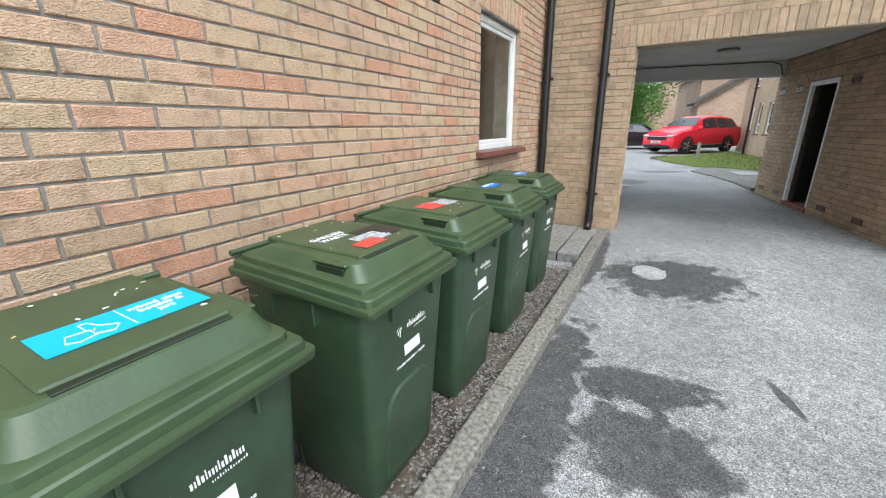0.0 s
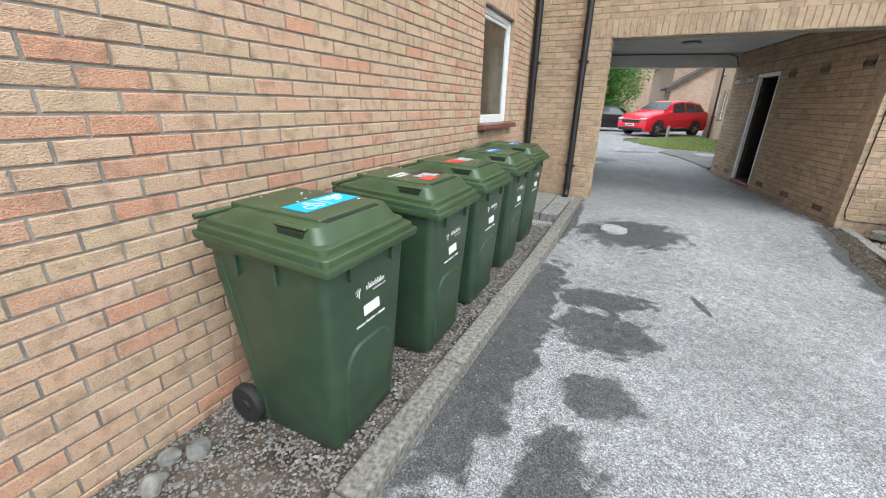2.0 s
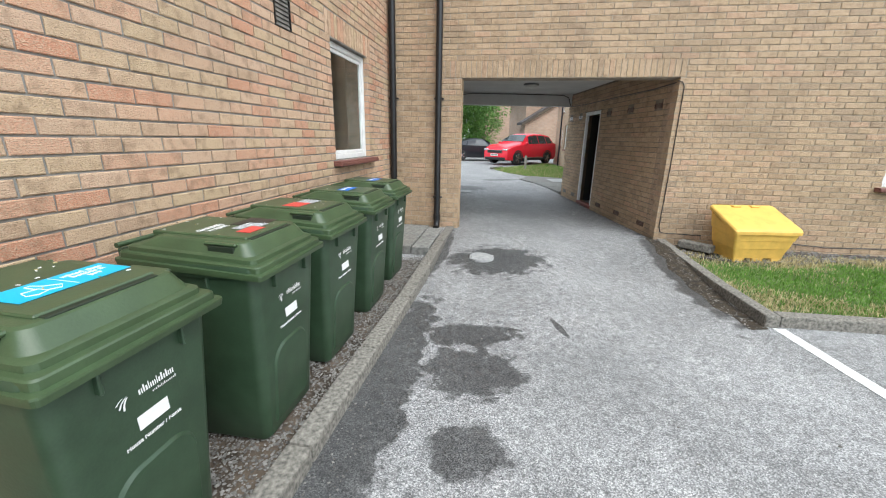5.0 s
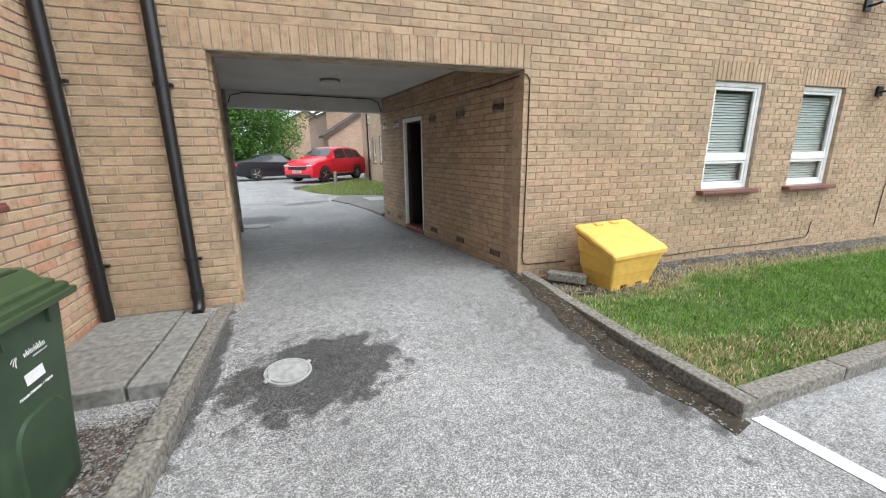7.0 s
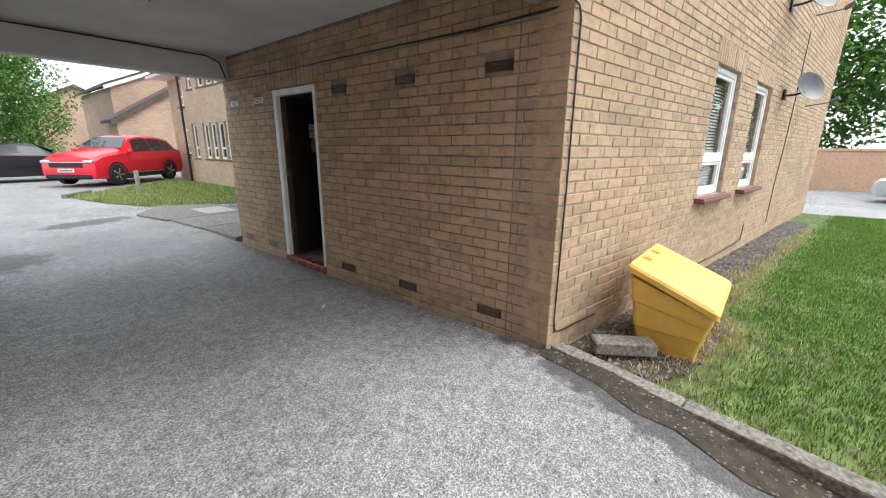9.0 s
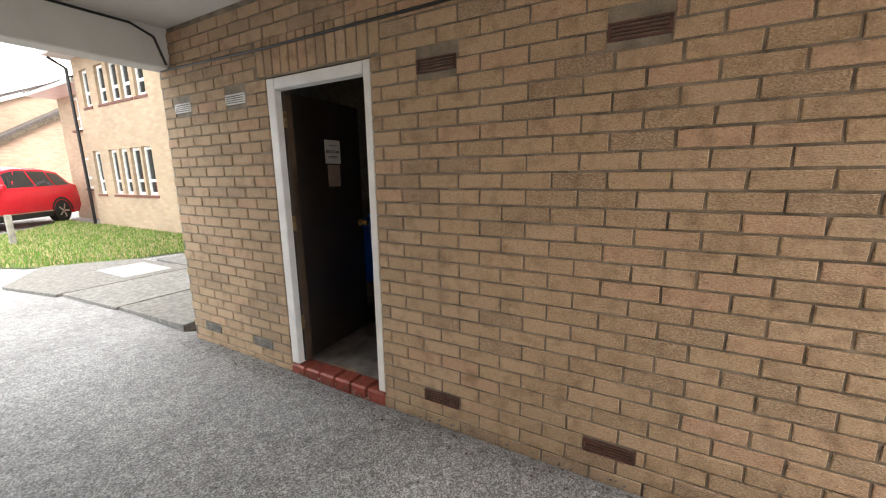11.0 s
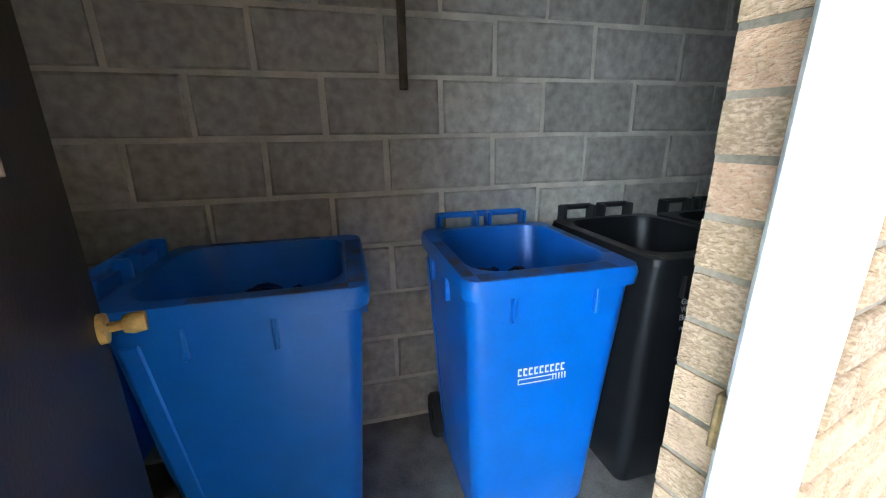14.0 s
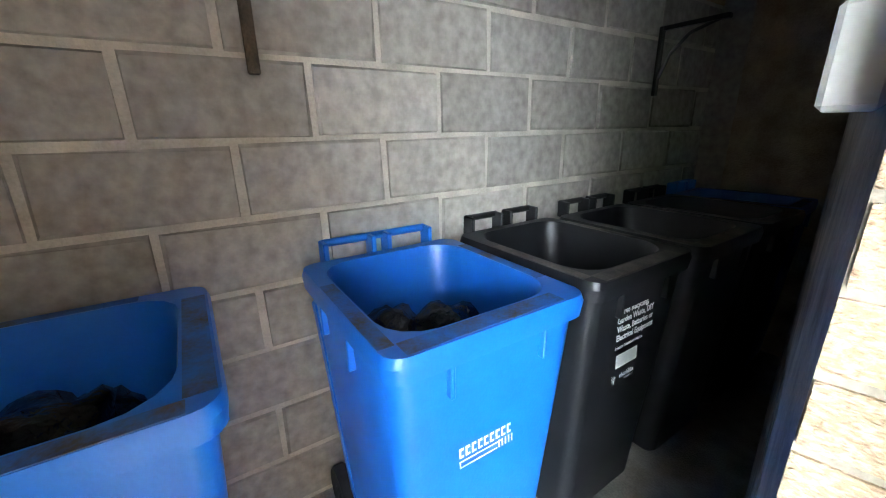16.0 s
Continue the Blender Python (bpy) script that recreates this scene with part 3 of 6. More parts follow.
# ---- structure ----
ground_sheet()
WING_FACE = WING @ pose(0, 0, 0, 0, 0, 90)        # x runs along the wing, away from the archway at -x
W_WIN = (-1.98, -0.93, 1.28, 2.46)
W_VENT = (-2.93, -2.70, 2.33, 2.56)
wing = wall_core("wall_wing", WING_FACE, -9, 0.3, -0.15, 5.4, 0.3, [W_WIN], MORTAR)
wing["label"] = "pink and buff rustic brick wall"
facade_holes = [(1.07, 3.97, -0.3, 2.355), (6.63, 7.50, 1.02, 2.36), (8.24, 9.12, 1.02, 2.36)]
facade = wall_core("wall_facade", WING, 0, 15.0, -0.3, 5.4, 0.28, facade_holes, SAND_MORTAR)
facade["label"] = "buff brick facade with an archway"
PASS_R = pose(3.33, 5.02, 0, 0, 0, -90)            # face towards the passage; x runs back towards the court
DOOR = (-3.43, -2.58, 0.17, 2.13)
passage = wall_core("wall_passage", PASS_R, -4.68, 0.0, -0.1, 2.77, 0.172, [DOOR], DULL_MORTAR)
passage["label"] = "buff brick passage wall with air bricks"
PASS_L = pose(0.47, 5.50, 0, 0, 0, 90)
left = wall_core("wall_passage_left", PASS_L, 0.03, 4.5, -0.1, 2.77, 0.25, [], SAND_MORTAR)
part("trim", boxes(((0.46, 9.35, 0.1), (0.53, 9.64, 2.60), 0.01)), CONCRETE)["kind"] = "structure"
end_wall = tagged(part("wall_end", boxes(((3.505, 9.45, -0.1), (6.6, 9.69, 5.4)), ((-1.5, 9.98, -0.1), (0.46, 10.2, 5.4))), BUFF_BRICK), kind="structure")
bm = bmesh.new()
loft(bm, [[(0.2, 5.74, z), (3.5, 5.18, z), (3.5, 9.52, z), (0.2, 9.52, z)] for z in (2.61, 2.78)])
ceiling = tagged(part("ceiling", bm, SOFFIT), "white painted passage soffit", kind="structure")
tagged(part("beam_far", boxes(((0.3, 9.52, 2.33), (3.5, 9.695, 2.85), 0.008)), SOFFIT), "white painted concrete beam", kind="structure")
tagged(part("beam_near", boxes(((1.0, 0.105, 2.36), (4.05, 0.27, 2.60), 0.004), m=WING), SOFFIT), "pale lintel under the soldier course", kind="structure")
tagged(part("roof", boxes(((-0.5, 0.29, 5.3), (12.8, 4.5, 5.5)), ((-6, -9, 5.3), (0.35, 0.29, 5.5)), m=WING), ROOF_TILE), kind="structure")
tagged(part("upper_floor", boxes(((0.47, 9.5, 2.86), (3.54, 9.69, 5.3))), BUFF_BRICK), kind="structure")

# bin store shell
STORE_BACK = pose(5.002, 9.0, 0, 0, 0, -102.8)    # x runs along the wall, away from the door leaf
store_back = wall_core("wall_store_back", STORE_BACK, 0.0, 4.05, -0.1, 2.7, 0.2, [], BLOCK_MORTAR)
store_back["label"] = "grey concrete block wall of the store"
tagged(part("wall_store_end", boxes(((3.505, 8.82, -0.1), (5.1, 8.98, 2.7)), ((3.505, 5.10, -0.1), (4.2, 5.115, 2.7))), BLOCK), kind="structure")
tagged(part("ceiling_store", boxes(((3.505, 5.116, 2.52), (5.1, 8.819, 2.65))), BLOCK), kind="structure")
tagged(part("floor", boxes(((3.505, 5.116, -0.1), (5.1, 8.819, 0.175)), ((3.452, 7.604, -0.1), (3.504, 8.446, 0.175))), CONCRETE), "bare grey concrete floor of the store", kind="structure")
tagged(part("door_threshold", boxes(*[((3.318, 7.603 + i * 0.1409, 0.1), (3.45, 7.741 + i * 0.1409, 0.205), 0.012) for i in range(6)]), TERRACOTTA), "red quarry tile threshold", kind="structure")

# paving and beds
bed_pts = [(-1.95, -2.6), (-1.1, -2.9), (-0.74, -0.2), (0.0, 4.35), (-0.85, 4.5)]
sheet("gravel_bed", bed_pts, SOIL, lambda x, y: 0.055 + 0.02 * noise.noise(Vector((x * 3, y * 3, 1))), 0.2)["kind"] = "structure"
top_left = lambda x, y: 0.115 + 0.072 * step(2.8, 4.6, y)
kerb_run("kerb_left", [(-0.585 + 0.178 * y, y) for y in (-2.7, -1.0, 1.0, 3.0, 5.47)], 0.125, top_left, "weathered concrete kerb along the bin bed")
paving = tagged(new("paving"), "grey concrete paving slabs in the corner", kind="structure")
for i, (a0, a1, b0, b1) in enumerate([(0.02, 0.62, -0.62, -0.01), (0.02, 0.62, -1.27, -0.635), (0.635, 0.86, -0.62, -0.08), (0.635, 0.86, -1.27, -0.635)]):
    ob = part("slab", boxes(((a0, b0, 0.02), (a1, b1, 0.188 - 0.004 * i), 0.008)), SLAB, paving)
    ob.matrix_local = WING
lawn_pts = [(3.44, 4.85), (3.35, 4.25), (3.20, 3.45), (3.10, 2.9), (3.08, 2.6), (3.2, 2.53), (14, 1.3), (14, 3.15)]
lawn_z = lambda x, y: 0.075 - 0.005 * max(0, x - 6) + 0.012 * noise.noise(Vector((x * 2, y * 2, 0)))
sheet("lawn", lawn_pts, GRASS, lawn_z, 0.3)["kind"] = "structure"
top_right = lambda x, y: 0.12 + 0.05 * step(3.8, 4.9, y)
kerb_run("kerb_right", [(3.35, 4.95), (3.27, 4.35), (3.11, 3.43), (3.01, 2.91), (2.97, 2.44)], 0.12, top_right, "mossy concrete kerb beside the lawn", 0.75)
kerb_run("kerb_front", [(3.10, 2.44), (13.0, 1.23)], 0.13, lambda x, y: 0.115 - 0.005 * max(0, x - 6), "straight concrete kerb in front of the lawn")
strip_pts = [(3.45, 4.92), (3.37, 4.35), (3.7, 4.15), (4.6, 3.98), (5.2, 4.15), (6.5, 3.98), (12, 3.1), (12, 3.48)]
sheet("gravel_strip", strip_pts, SOIL, lambda x, y: lawn_z(x, y) + 0.012, 0.3)["kind"] = "structure"
line = sheet("road_line", [(3.02, 2.42), (3.12, 2.40), (2.86, -1.5), (2.76, -1.5)], LINE_PAINT, lambda x, y: level(x, y) + 0.004)
tagged(line, "worn white parking line", kind="structure")
far_lawn = [(2.6, 17.9), (2.95, 16.0), (3.5, 14.7), (4.5, 14.0), (6.5, 13.6), (6.5, 24.0), (5.9, 22.2), (3.9, 19.8)]
far_z = lambda x, y: 0.178
sheet("far_lawn", far_lawn, GRASS, far_z, 0.6)["kind"] = "structure"
far_paving = tagged(new("far_paving"), "pale concrete paving beyond the archway", kind="structure")
for k, pts in enumerate([((3.35, 9.95), (6.4, 9.95), (6.4, 11.1), (3.3, 11.1)), ((3.28, 11.13), (4.7, 11.13), (4.7, 12.3), (3.2, 12.3)), ((4.73, 11.13), (6.4, 11.13), (6.4, 13.5), (4.73, 13.5)), ((3.15, 12.33), (4.7, 12.33), (4.6, 13.85), (3.6, 14.5), (2.95, 13.4))]):
    bm = bmesh.new()
    vs = [bm.verts.new((x, y, 0.1)) for x, y in pts]
    r = bmesh.ops.extrude_face_region(bm, geom=[bm.faces.new(vs)])
    for v in r["geom"]:
        if isinstance(v, bmesh.types.BMVert):
            v.co.z = 0.2
    part("slab", bm, SLAB, far_paving)
part("cover", boxes(((3.9, 12.5, 0.19), (4.5, 13.4, 0.206), 0.004)), STEEL, far_paving, "flat inspection cover")
part("kerbstone", boxes(((2.55, 17.95, 0.1), (3.75, 18.07, 0.27), 0.01), m=Matrix.Translation((2.6, 17.9, 0)) @ pose(0, 0, 0, 0, 0, 56) @ Matrix.Translation((-2.6, -17.9, 0))), KERBSTONE, far_paving)


# ---- openings ----
def window(name, m, w, h, bars, label, sill=True, blind=False):
    """A white plastic window of width w and height h, its outer face at y = 0 of m; bars: heights of cross bars."""
    e = new(name)
    e.matrix_world = m
    tagged(e, label, kind="structure")
    f = 0.058
    part("window_frame", boxes(((0, 0, 0), (f, 0.06, h), 0.005), ((w - f, 0, 0), (w, 0.06, h), 0.005), ((f, 0.002, 0), (w - f, 0.058, f), 0.005), ((f, 0.002, h - f), (w - f, 0.058, h), 0.005)), WHITE, e)
    edges = [f, *[b for b in bars], h - f]
    for b in bars:
        part("cross_bar", boxes(((f, 0.004, b - 0.035), (w - f, 0.056, b + 0.035), 0.006)), WHITE, e)
    for i, (a, b) in enumerate(zip(edges, edges[1:])):
        a, b = a + (0.036 if i else 0.002), b - (0.036 if i < len(edges) - 2 else 0.002)
        part("sash", boxes(((f, 0.012, a), (f + 0.035, 0.05, b), 0.004), ((w - f - 0.035, 0.012, a), (w - f, 0.05, b), 0.004), ((f + 0.035, 0.014, a), (w - f - 0.035, 0.048, a + 0.035), 0.004), ((f + 0.035, 0.014, b - 0.035), (w - f - 0.035, 0.048, b), 0.004)), WHITE, e)
        g = part("pane", boxes(((f + 0.03, 0.026, a + 0.03), (w - f - 0.03, 0.034, b - 0.03))), GLASS, e)
        g.visible_shadow = False
    part("trickle_vent", boxes(((w * 0.25, -0.006, h - 0.045), (w * 0.75, 0.004, h - 0.02), 0.002)), WHITE, e)
    if sill:
        part("window_sill", boxes(((-0.07, -0.15, -0.06), (w + 0.07, 0.05, -0.022), 0.006), ((-0.07, -0.14, -0.025), (w + 0.07, 0.05, -0.005), 0.004)), SILL_RED, e)
    if blind:
        for i in range(int((h - 0.16) / 0.034)):
            part("slat", boxes(((f, -0.016, -0.0012), (w - f, 0.016, 0.0012))), BLIND, e).matrix_local = pose(0, 0.10, 0.08 + i * 0.034, 52, 0, 0)
    part("room", boxes(((-0.4, 1.5, -0.5), (w + 0.4, 1.55, h + 0.3)), ((-0.45, 0.24, -0.5), (-0.4, 1.55, h + 0.3)), ((w + 0.4, 0.24, -0.5), (w + 0.45, 1.55, h + 0.3)), ((-0.4, 0.24, -0.55), (w + 0.4, 1.5, -0.5)), ((-0.4, 0.24, h + 0.3), (w + 0.4, 1.5, h + 0.35))), ROOM, e)
    return e


window("window_1", WING_FACE @ pose(W_WIN[0], 0.055, W_WIN[2]), W_WIN[1] - W_WIN[0], W_WIN[3] - W_WIN[2], [], "white plastic window with a brown-red tile sill")
for i, hole in enumerate(facade_holes[1:]):
    window("window_%d" % (i + 2), WING @ pose(hole[0], 0.05, hole[2]), hole[1] - hole[0], hole[3] - hole[2], [0.40], "white plastic window with a venetian blind", blind=True)

door = new("door_1")
tagged(door, "dark brown store door standing open, with notices pinned on", kind="structure")
frame_bm = boxes(((3.335, 7.602, 0.207), (3.41, 7.655, 2.128), 0.005), ((3.335, 8.375, 0.207), (3.41, 8.448, 2.128), 0.005), ((3.336, 7.655, 2.062), (3.409, 8.375, 2.127), 0.005),
                 ((3.375, 7.655, 0.207), (3.40, 7.672, 2.062), 0.003))
part("door_frame", frame_bm, WHITE, door, "chipped white painted frame")
leaf_m = pose(3.385, 8.358, 0.215, 0, 0, 5.5)
leaf = part("door_leaf", boxes(((0, 0, 0), (0.775, 0.044, 1.84), 0.004)), DARK_DOOR, door)
leaf.matrix_local = leaf_m
for z in (0.25, 0.95, 1.62):
    part("hinge", boxes(((-0.014, -0.006, z), (0.012, 0.004, z + 0.1), 0.002)), BRASS, leaf)
part("edge_strip", boxes(((0.0, -0.004, 0.0), (0.062, -0.0005, 1.84), 0.001)), BROWN_STRIP, leaf, "scuffed brown strip along the hinge edge")
bm = bmesh.new()
cyl(bm, (0.728, 0, 0.92), (0.728, -0.012, 0.92), 0.03, 20)
cyl(bm, (0.728, -0.012, 0.92), (0.728, -0.04, 0.92), 0.010, 12)
part("handle_rose", bm, WOOD, leaf)
bm = bmesh.new()
cyl(bm, (0.728, -0.038, 0.92), (0.728, -0.052, 0.92), 0.018, 20, 0.022)
cyl(bm, (0.728, -0.052, 0.92), (0.728, -0.074, 0.92), 0.022, 20, 0.020)
part("knob", bm, WOOD, leaf, "pale wooden knob")
notice = part("notice", boxes(((0.35, -0.004, 1.40), (0.52, -0.001, 1.57))), PAPER, leaf, "white paper notice with black lettering")
lettering("notice_lettering", "BIN STORE", 0.031, LABEL_BLACK, leaf, pose(0.435, -0.005, 1.475, 90, 0, 0), bold=0.0006)
part("notice_rule", boxes(((0.38, -0.0056, 1.45), (0.49, -0.0044, 1.454)), ((0.39, -0.0056, 1.44), (0.48, -0.0044, 1.444)), ((0.39, -0.0056, 1.53), (0.48, -0.0044, 1.533))), LABEL_BLACK, leaf)
part("paper_sheet", boxes(((0.37, -0.004, 1.23), (0.505, -0.001, 1.39))), TAN_PAPER, leaf, "faded brown paper sheet")
part("strike_plate", boxes(((3.378, 7.654, 1.10), (3.412, 7.66, 1.18), 0.002), ((3.409, 7.63, 1.10), (3.415, 7.662, 1.18), 0.002)), BRASS, door, "worn brass strike plate")


def air_brick(parent, a, z, w, h, mat, slots, rows=None):
    """A louvred vent set in a wall's face."""
    specs = [((a, -0.004, z), (a + w, 0.02, z + 0.008), 0.001), ((a, -0.004, z + h - 0.008), (a + w, 0.02, z + h), 0.001), ((a, -0.003, z + 0.012), (a + 0.012, 0.02, z + h - 0.012)), ((a + w - 0.012, -0.003, z + 0.012), (a + w, 0.02, z + h - 0.012))]
    for i in range(1, slots + 1):
        zz = z + 0.006 + i * (h - 0.012) / (slots + 1)
        specs.append(((a + 0.01, -0.002, zz - 0.0025), (a + w - 0.01, 0.010, zz + 0.0025)))
    v = part("vent", boxes(*specs), mat, parent)
    part("vent_back", boxes(((a + 0.006, 0.018, z + 0.006), (a + w - 0.006, 0.03, z + h - 0.006))), LABEL_BLACK, v)
    return v


VENTS = []
for y, z, mat in [(7.2, 2.01, VENT_BROWN), (6.33, 2.01, VENT_BROWN), (5.45, 2.01, VENT_BROWN), (9.42, 2.01, WHITE), (8.77, 2.01, WHITE), (7.2, 0.255, VENT_BROWN), (6.33, 0.255, VENT_BROWN), (5.45, 0.255, VENT_BROWN), (9.41, 0.255, SLAB), (8.76, 0.255, SLAB)]:
    a = 5.02 - y - 0.108
    VENTS.append((a - 0.004, a + 0.220, z - 0.004, z + 0.069))
    air_brick(passage, a, z, 0.215, 0.065, mat, 3)
vent_wing = air_brick(wing, W_VENT[0], W_VENT[2], W_VENT[1] - W_VENT[0], W_VENT[3] - W_VENT[2], PIPE_BLACK, 6)


# ---- pipes and cables ----
def pipe(name, m, top, label, shoe=True):
    e = empty(name, m, label, "drainpipe")
    bm = bmesh.new()
    z0 = 0.30 if shoe else 0.12
    pts = [(0, 0, top), (0, 0, z0)] + ([(0, -0.012, 0.24), (0, -0.04, 0.20), (0, -0.075, 0.18)] if shoe else [])
    tube(bm, pts, 0.046, 16)
    flat_smooth(part("pipe", bm, PIPE_BLACK, e), 60)
    for z in (0.62, 2.05, 3.6):
        bm = bmesh.new()
        cyl(bm, (0, 0, z), (0, 0, z + 0.05), 0.050, 18)
        box(bm, (-0.07, 0.025, z + 0.015), (0.07, 0.062, z + 0.04), 0.003)
        part("bracket", bm, PIPE_BLACK, e)
    if shoe:
        bm = bmesh.new()
        cyl(bm, (0, 0, 0.30), (0, 0, 0.38), 0.053, 18)
        part("socket", bm, PIPE_BLACK, e)
    return e


pipe("drainpipe", WING @ pose(0.75, -0.066, 0), 5.2, "black cast drainpipe on the brick pier")
pipe("drainpipe", WING @ pose(0.075, -0.08, 0), 5.2, "black drainpipe standing in the inner corner", False)


def cable(m, pts, label, r=0.006):
    bm = bmesh.new()
    tube(bm, pts, r, 6)
    ob = part("cable", bm, PIPE_BLACK)
    ob.matrix_world = m
    return tagged(ob, label, "cable")


cable(WING, [(3.94, -0.008, 2.32), (4.0, -0.010, 2.30), (4.03, -0.010, 2.24), (4.03, -0.011, 1.3), (4.02, -0.010, 0.36), (4.04, -0.010, 0.28), (4.1, -0.010, 0.26), (4.6, -0.010, 0.25)], "black cable clipped down the facade brickwork")
cable(WING, [(5.3, -0.010, 0.24), (6.2, -0.010, 0.17), (6.9, -0.010, 0.2), (7.8, -0.010, 0.19), (8.9, -0.010, 0.22), (8.94, -0.010, 0.30), (8.95, -0.010, 0.45)], "thin black cable low on the facade")
cable(WING, [(10.55, -0.010, 0.30), (10.57, -0.010, 0.9), (10.72, -0.010, 1.6), (10.80, -0.010, 2.4), (10.84, -0.010, 3.4)], "thin black cable down the facade brickwork")
cable(PASS_R, [(-4.62, -0.010, 2.33), (-3.4, -0.010, 2.30), (-2.0, -0.009, 2.30), (-0.6, -0.010, 2.29), (-0.02, -0.010, 2.31)], "black cable along the passage wall", 0.008)
cable(pose(0, 9.518, 0), [(0.55, -0.010, 2.40), (0.60, -0.010, 2.53), (0.8, -0.010, 2.585), (2.0, -0.010, 2.59), (3.1, -0.010, 2.585), (3.24, -0.010, 2.53), (3.30, -0.010, 2.35)], "black cable under the soffit beam", 0.009)

# passage lamp
lamp = empty("bulkhead_lamp", pose(1.945, 7.82, 2.61), "round white bulkhead lamp on the soffit, unlit", "lamp")
bm = bmesh.new()
cyl(bm, (0, 0, 0), (0, 0, -0.03), 0.15, 32)
part("lamp_base", bm, DISH, lamp, "grey lamp base")
bm = bmesh.new()
loft(bm, [[(r * math.cos(a), r * math.sin(a), z) for a in [k * math.pi / 16 for k in range(32)]] for r, z in ((0.135, -0.03), (0.13, -0.05), (0.10, -0.066), (0.05, -0.074))])
flat_smooth(part("diffuser", bm, LAMP_GLASS, lamp))


def manhole(x, y, r, label):
    rise = (level(x, y + r) - level(x, y - r)) / (2 * r)
    e = empty("manhole_cover", pose(x, y, level(x, y) + 0.003, math.degrees(math.atan(rise)), 0, 25), label, "manhole cover")
    circ = lambda q, z: [(q * math.cos(a), q * math.sin(a), z) for a in [k * math.pi / 20 for k in range(40)]]
    bm = bmesh.new()
    loft(bm, [circ(r + 0.02, -0.02), circ(r + 0.02, 0.009), circ(r + 0.004, 0.010), circ(r, 0.004)], False, False)
    part("cover_rim", bm, STEEL, e)
    bm = bmesh.new()
    loft(bm, [circ(r, 0.0), circ(r - 0.004, 0.012)])
    part("cover_plate", bm, STEEL, e)
    part("lug", boxes(((r - 0.01, -0.015, 0.0), (r + 0.04, 0.015, 0.012), 0.003)), STEEL, e)
    part("lug", boxes(((-r - 0.04, -0.015, 0.0), (-r + 0.01, 0.015, 0.012), 0.003)), STEEL, e)


manhole(0.70, 4.13, 0.135, "round grey metal manhole cover in damp asphalt")
manhole(0.75, 9.85, 0.24, "pale round manhole cover at the passage end")


# ---- wheelie bins ----
def council_mark(parent, m, s, mat):
    """A small printed mark: a fan of strokes with two rows of bars beside it."""
    bm = bmesh.new()
    for i in range(6):
        a = radians(100 + i * 22)
        pts = [(-0.020 + (0.006 + 0.024 * t) * math.cos(a + 0.5 * t), 0.004 + (0.006 + 0.024 * t) * math.sin(a + 0.5 * t)) for t in (0, 0.33, 0.66, 1)]
        for (x0, y0), (x1, y1) in zip(pts, pts[1:]):
            w = 0.0022
            bm.faces.new([bm.verts.new(v) for v in ((x0 - w, y0, 0), (x0 + w, y0, 0), (x1 + w, y1, 0), (x1 - w, y1, 0))])
    rnd = random.Random(4)
    for x0, x1, z, h in ((0.0, 0.052, 0.012, 0.017), (0.0, 0.088, -0.010, 0.017), (0.03, 0.088, -0.022, 0.006)):
        x = x0
        while x < x1:
            w, tall = rnd.uniform(0.0022, 0.0045) * (0.5 + h * 30), h * rnd.choice((0.65, 0.65, 1.0))
            bm.faces.new([bm.verts.new(v) for v in ((x, z, 0), (x + w, z, 0), (x + w, z + tall, 0), (x, z + tall, 0))])
            x += w + 0.0022
    ob = part("printed_mark", bm, mat, parent)
    ob.matrix_local = m @ Matrix.Scale(s, 4)
    return ob


SKIN = [(0.02, -0.170, 0.265, 0.222, 0.04), (0.035, -0.180, 0.275, 0.230, 0.045), (0.22, -0.225, 0.288, 0.240, 0.05), (0.45, -0.265, 0.305, 0.252, 0.05), (0.87, -0.305, 0.335, 0.275, 0.05)]


def front_m(z, y=0.0, off=0.001):
    """The plane of the bin's front at height z: text runs along y, upright."""
    x = 0.275 + (z - 0.035) * 0.072
    return pose(x + off, y, z, 90 - 4.1, 0, 90)


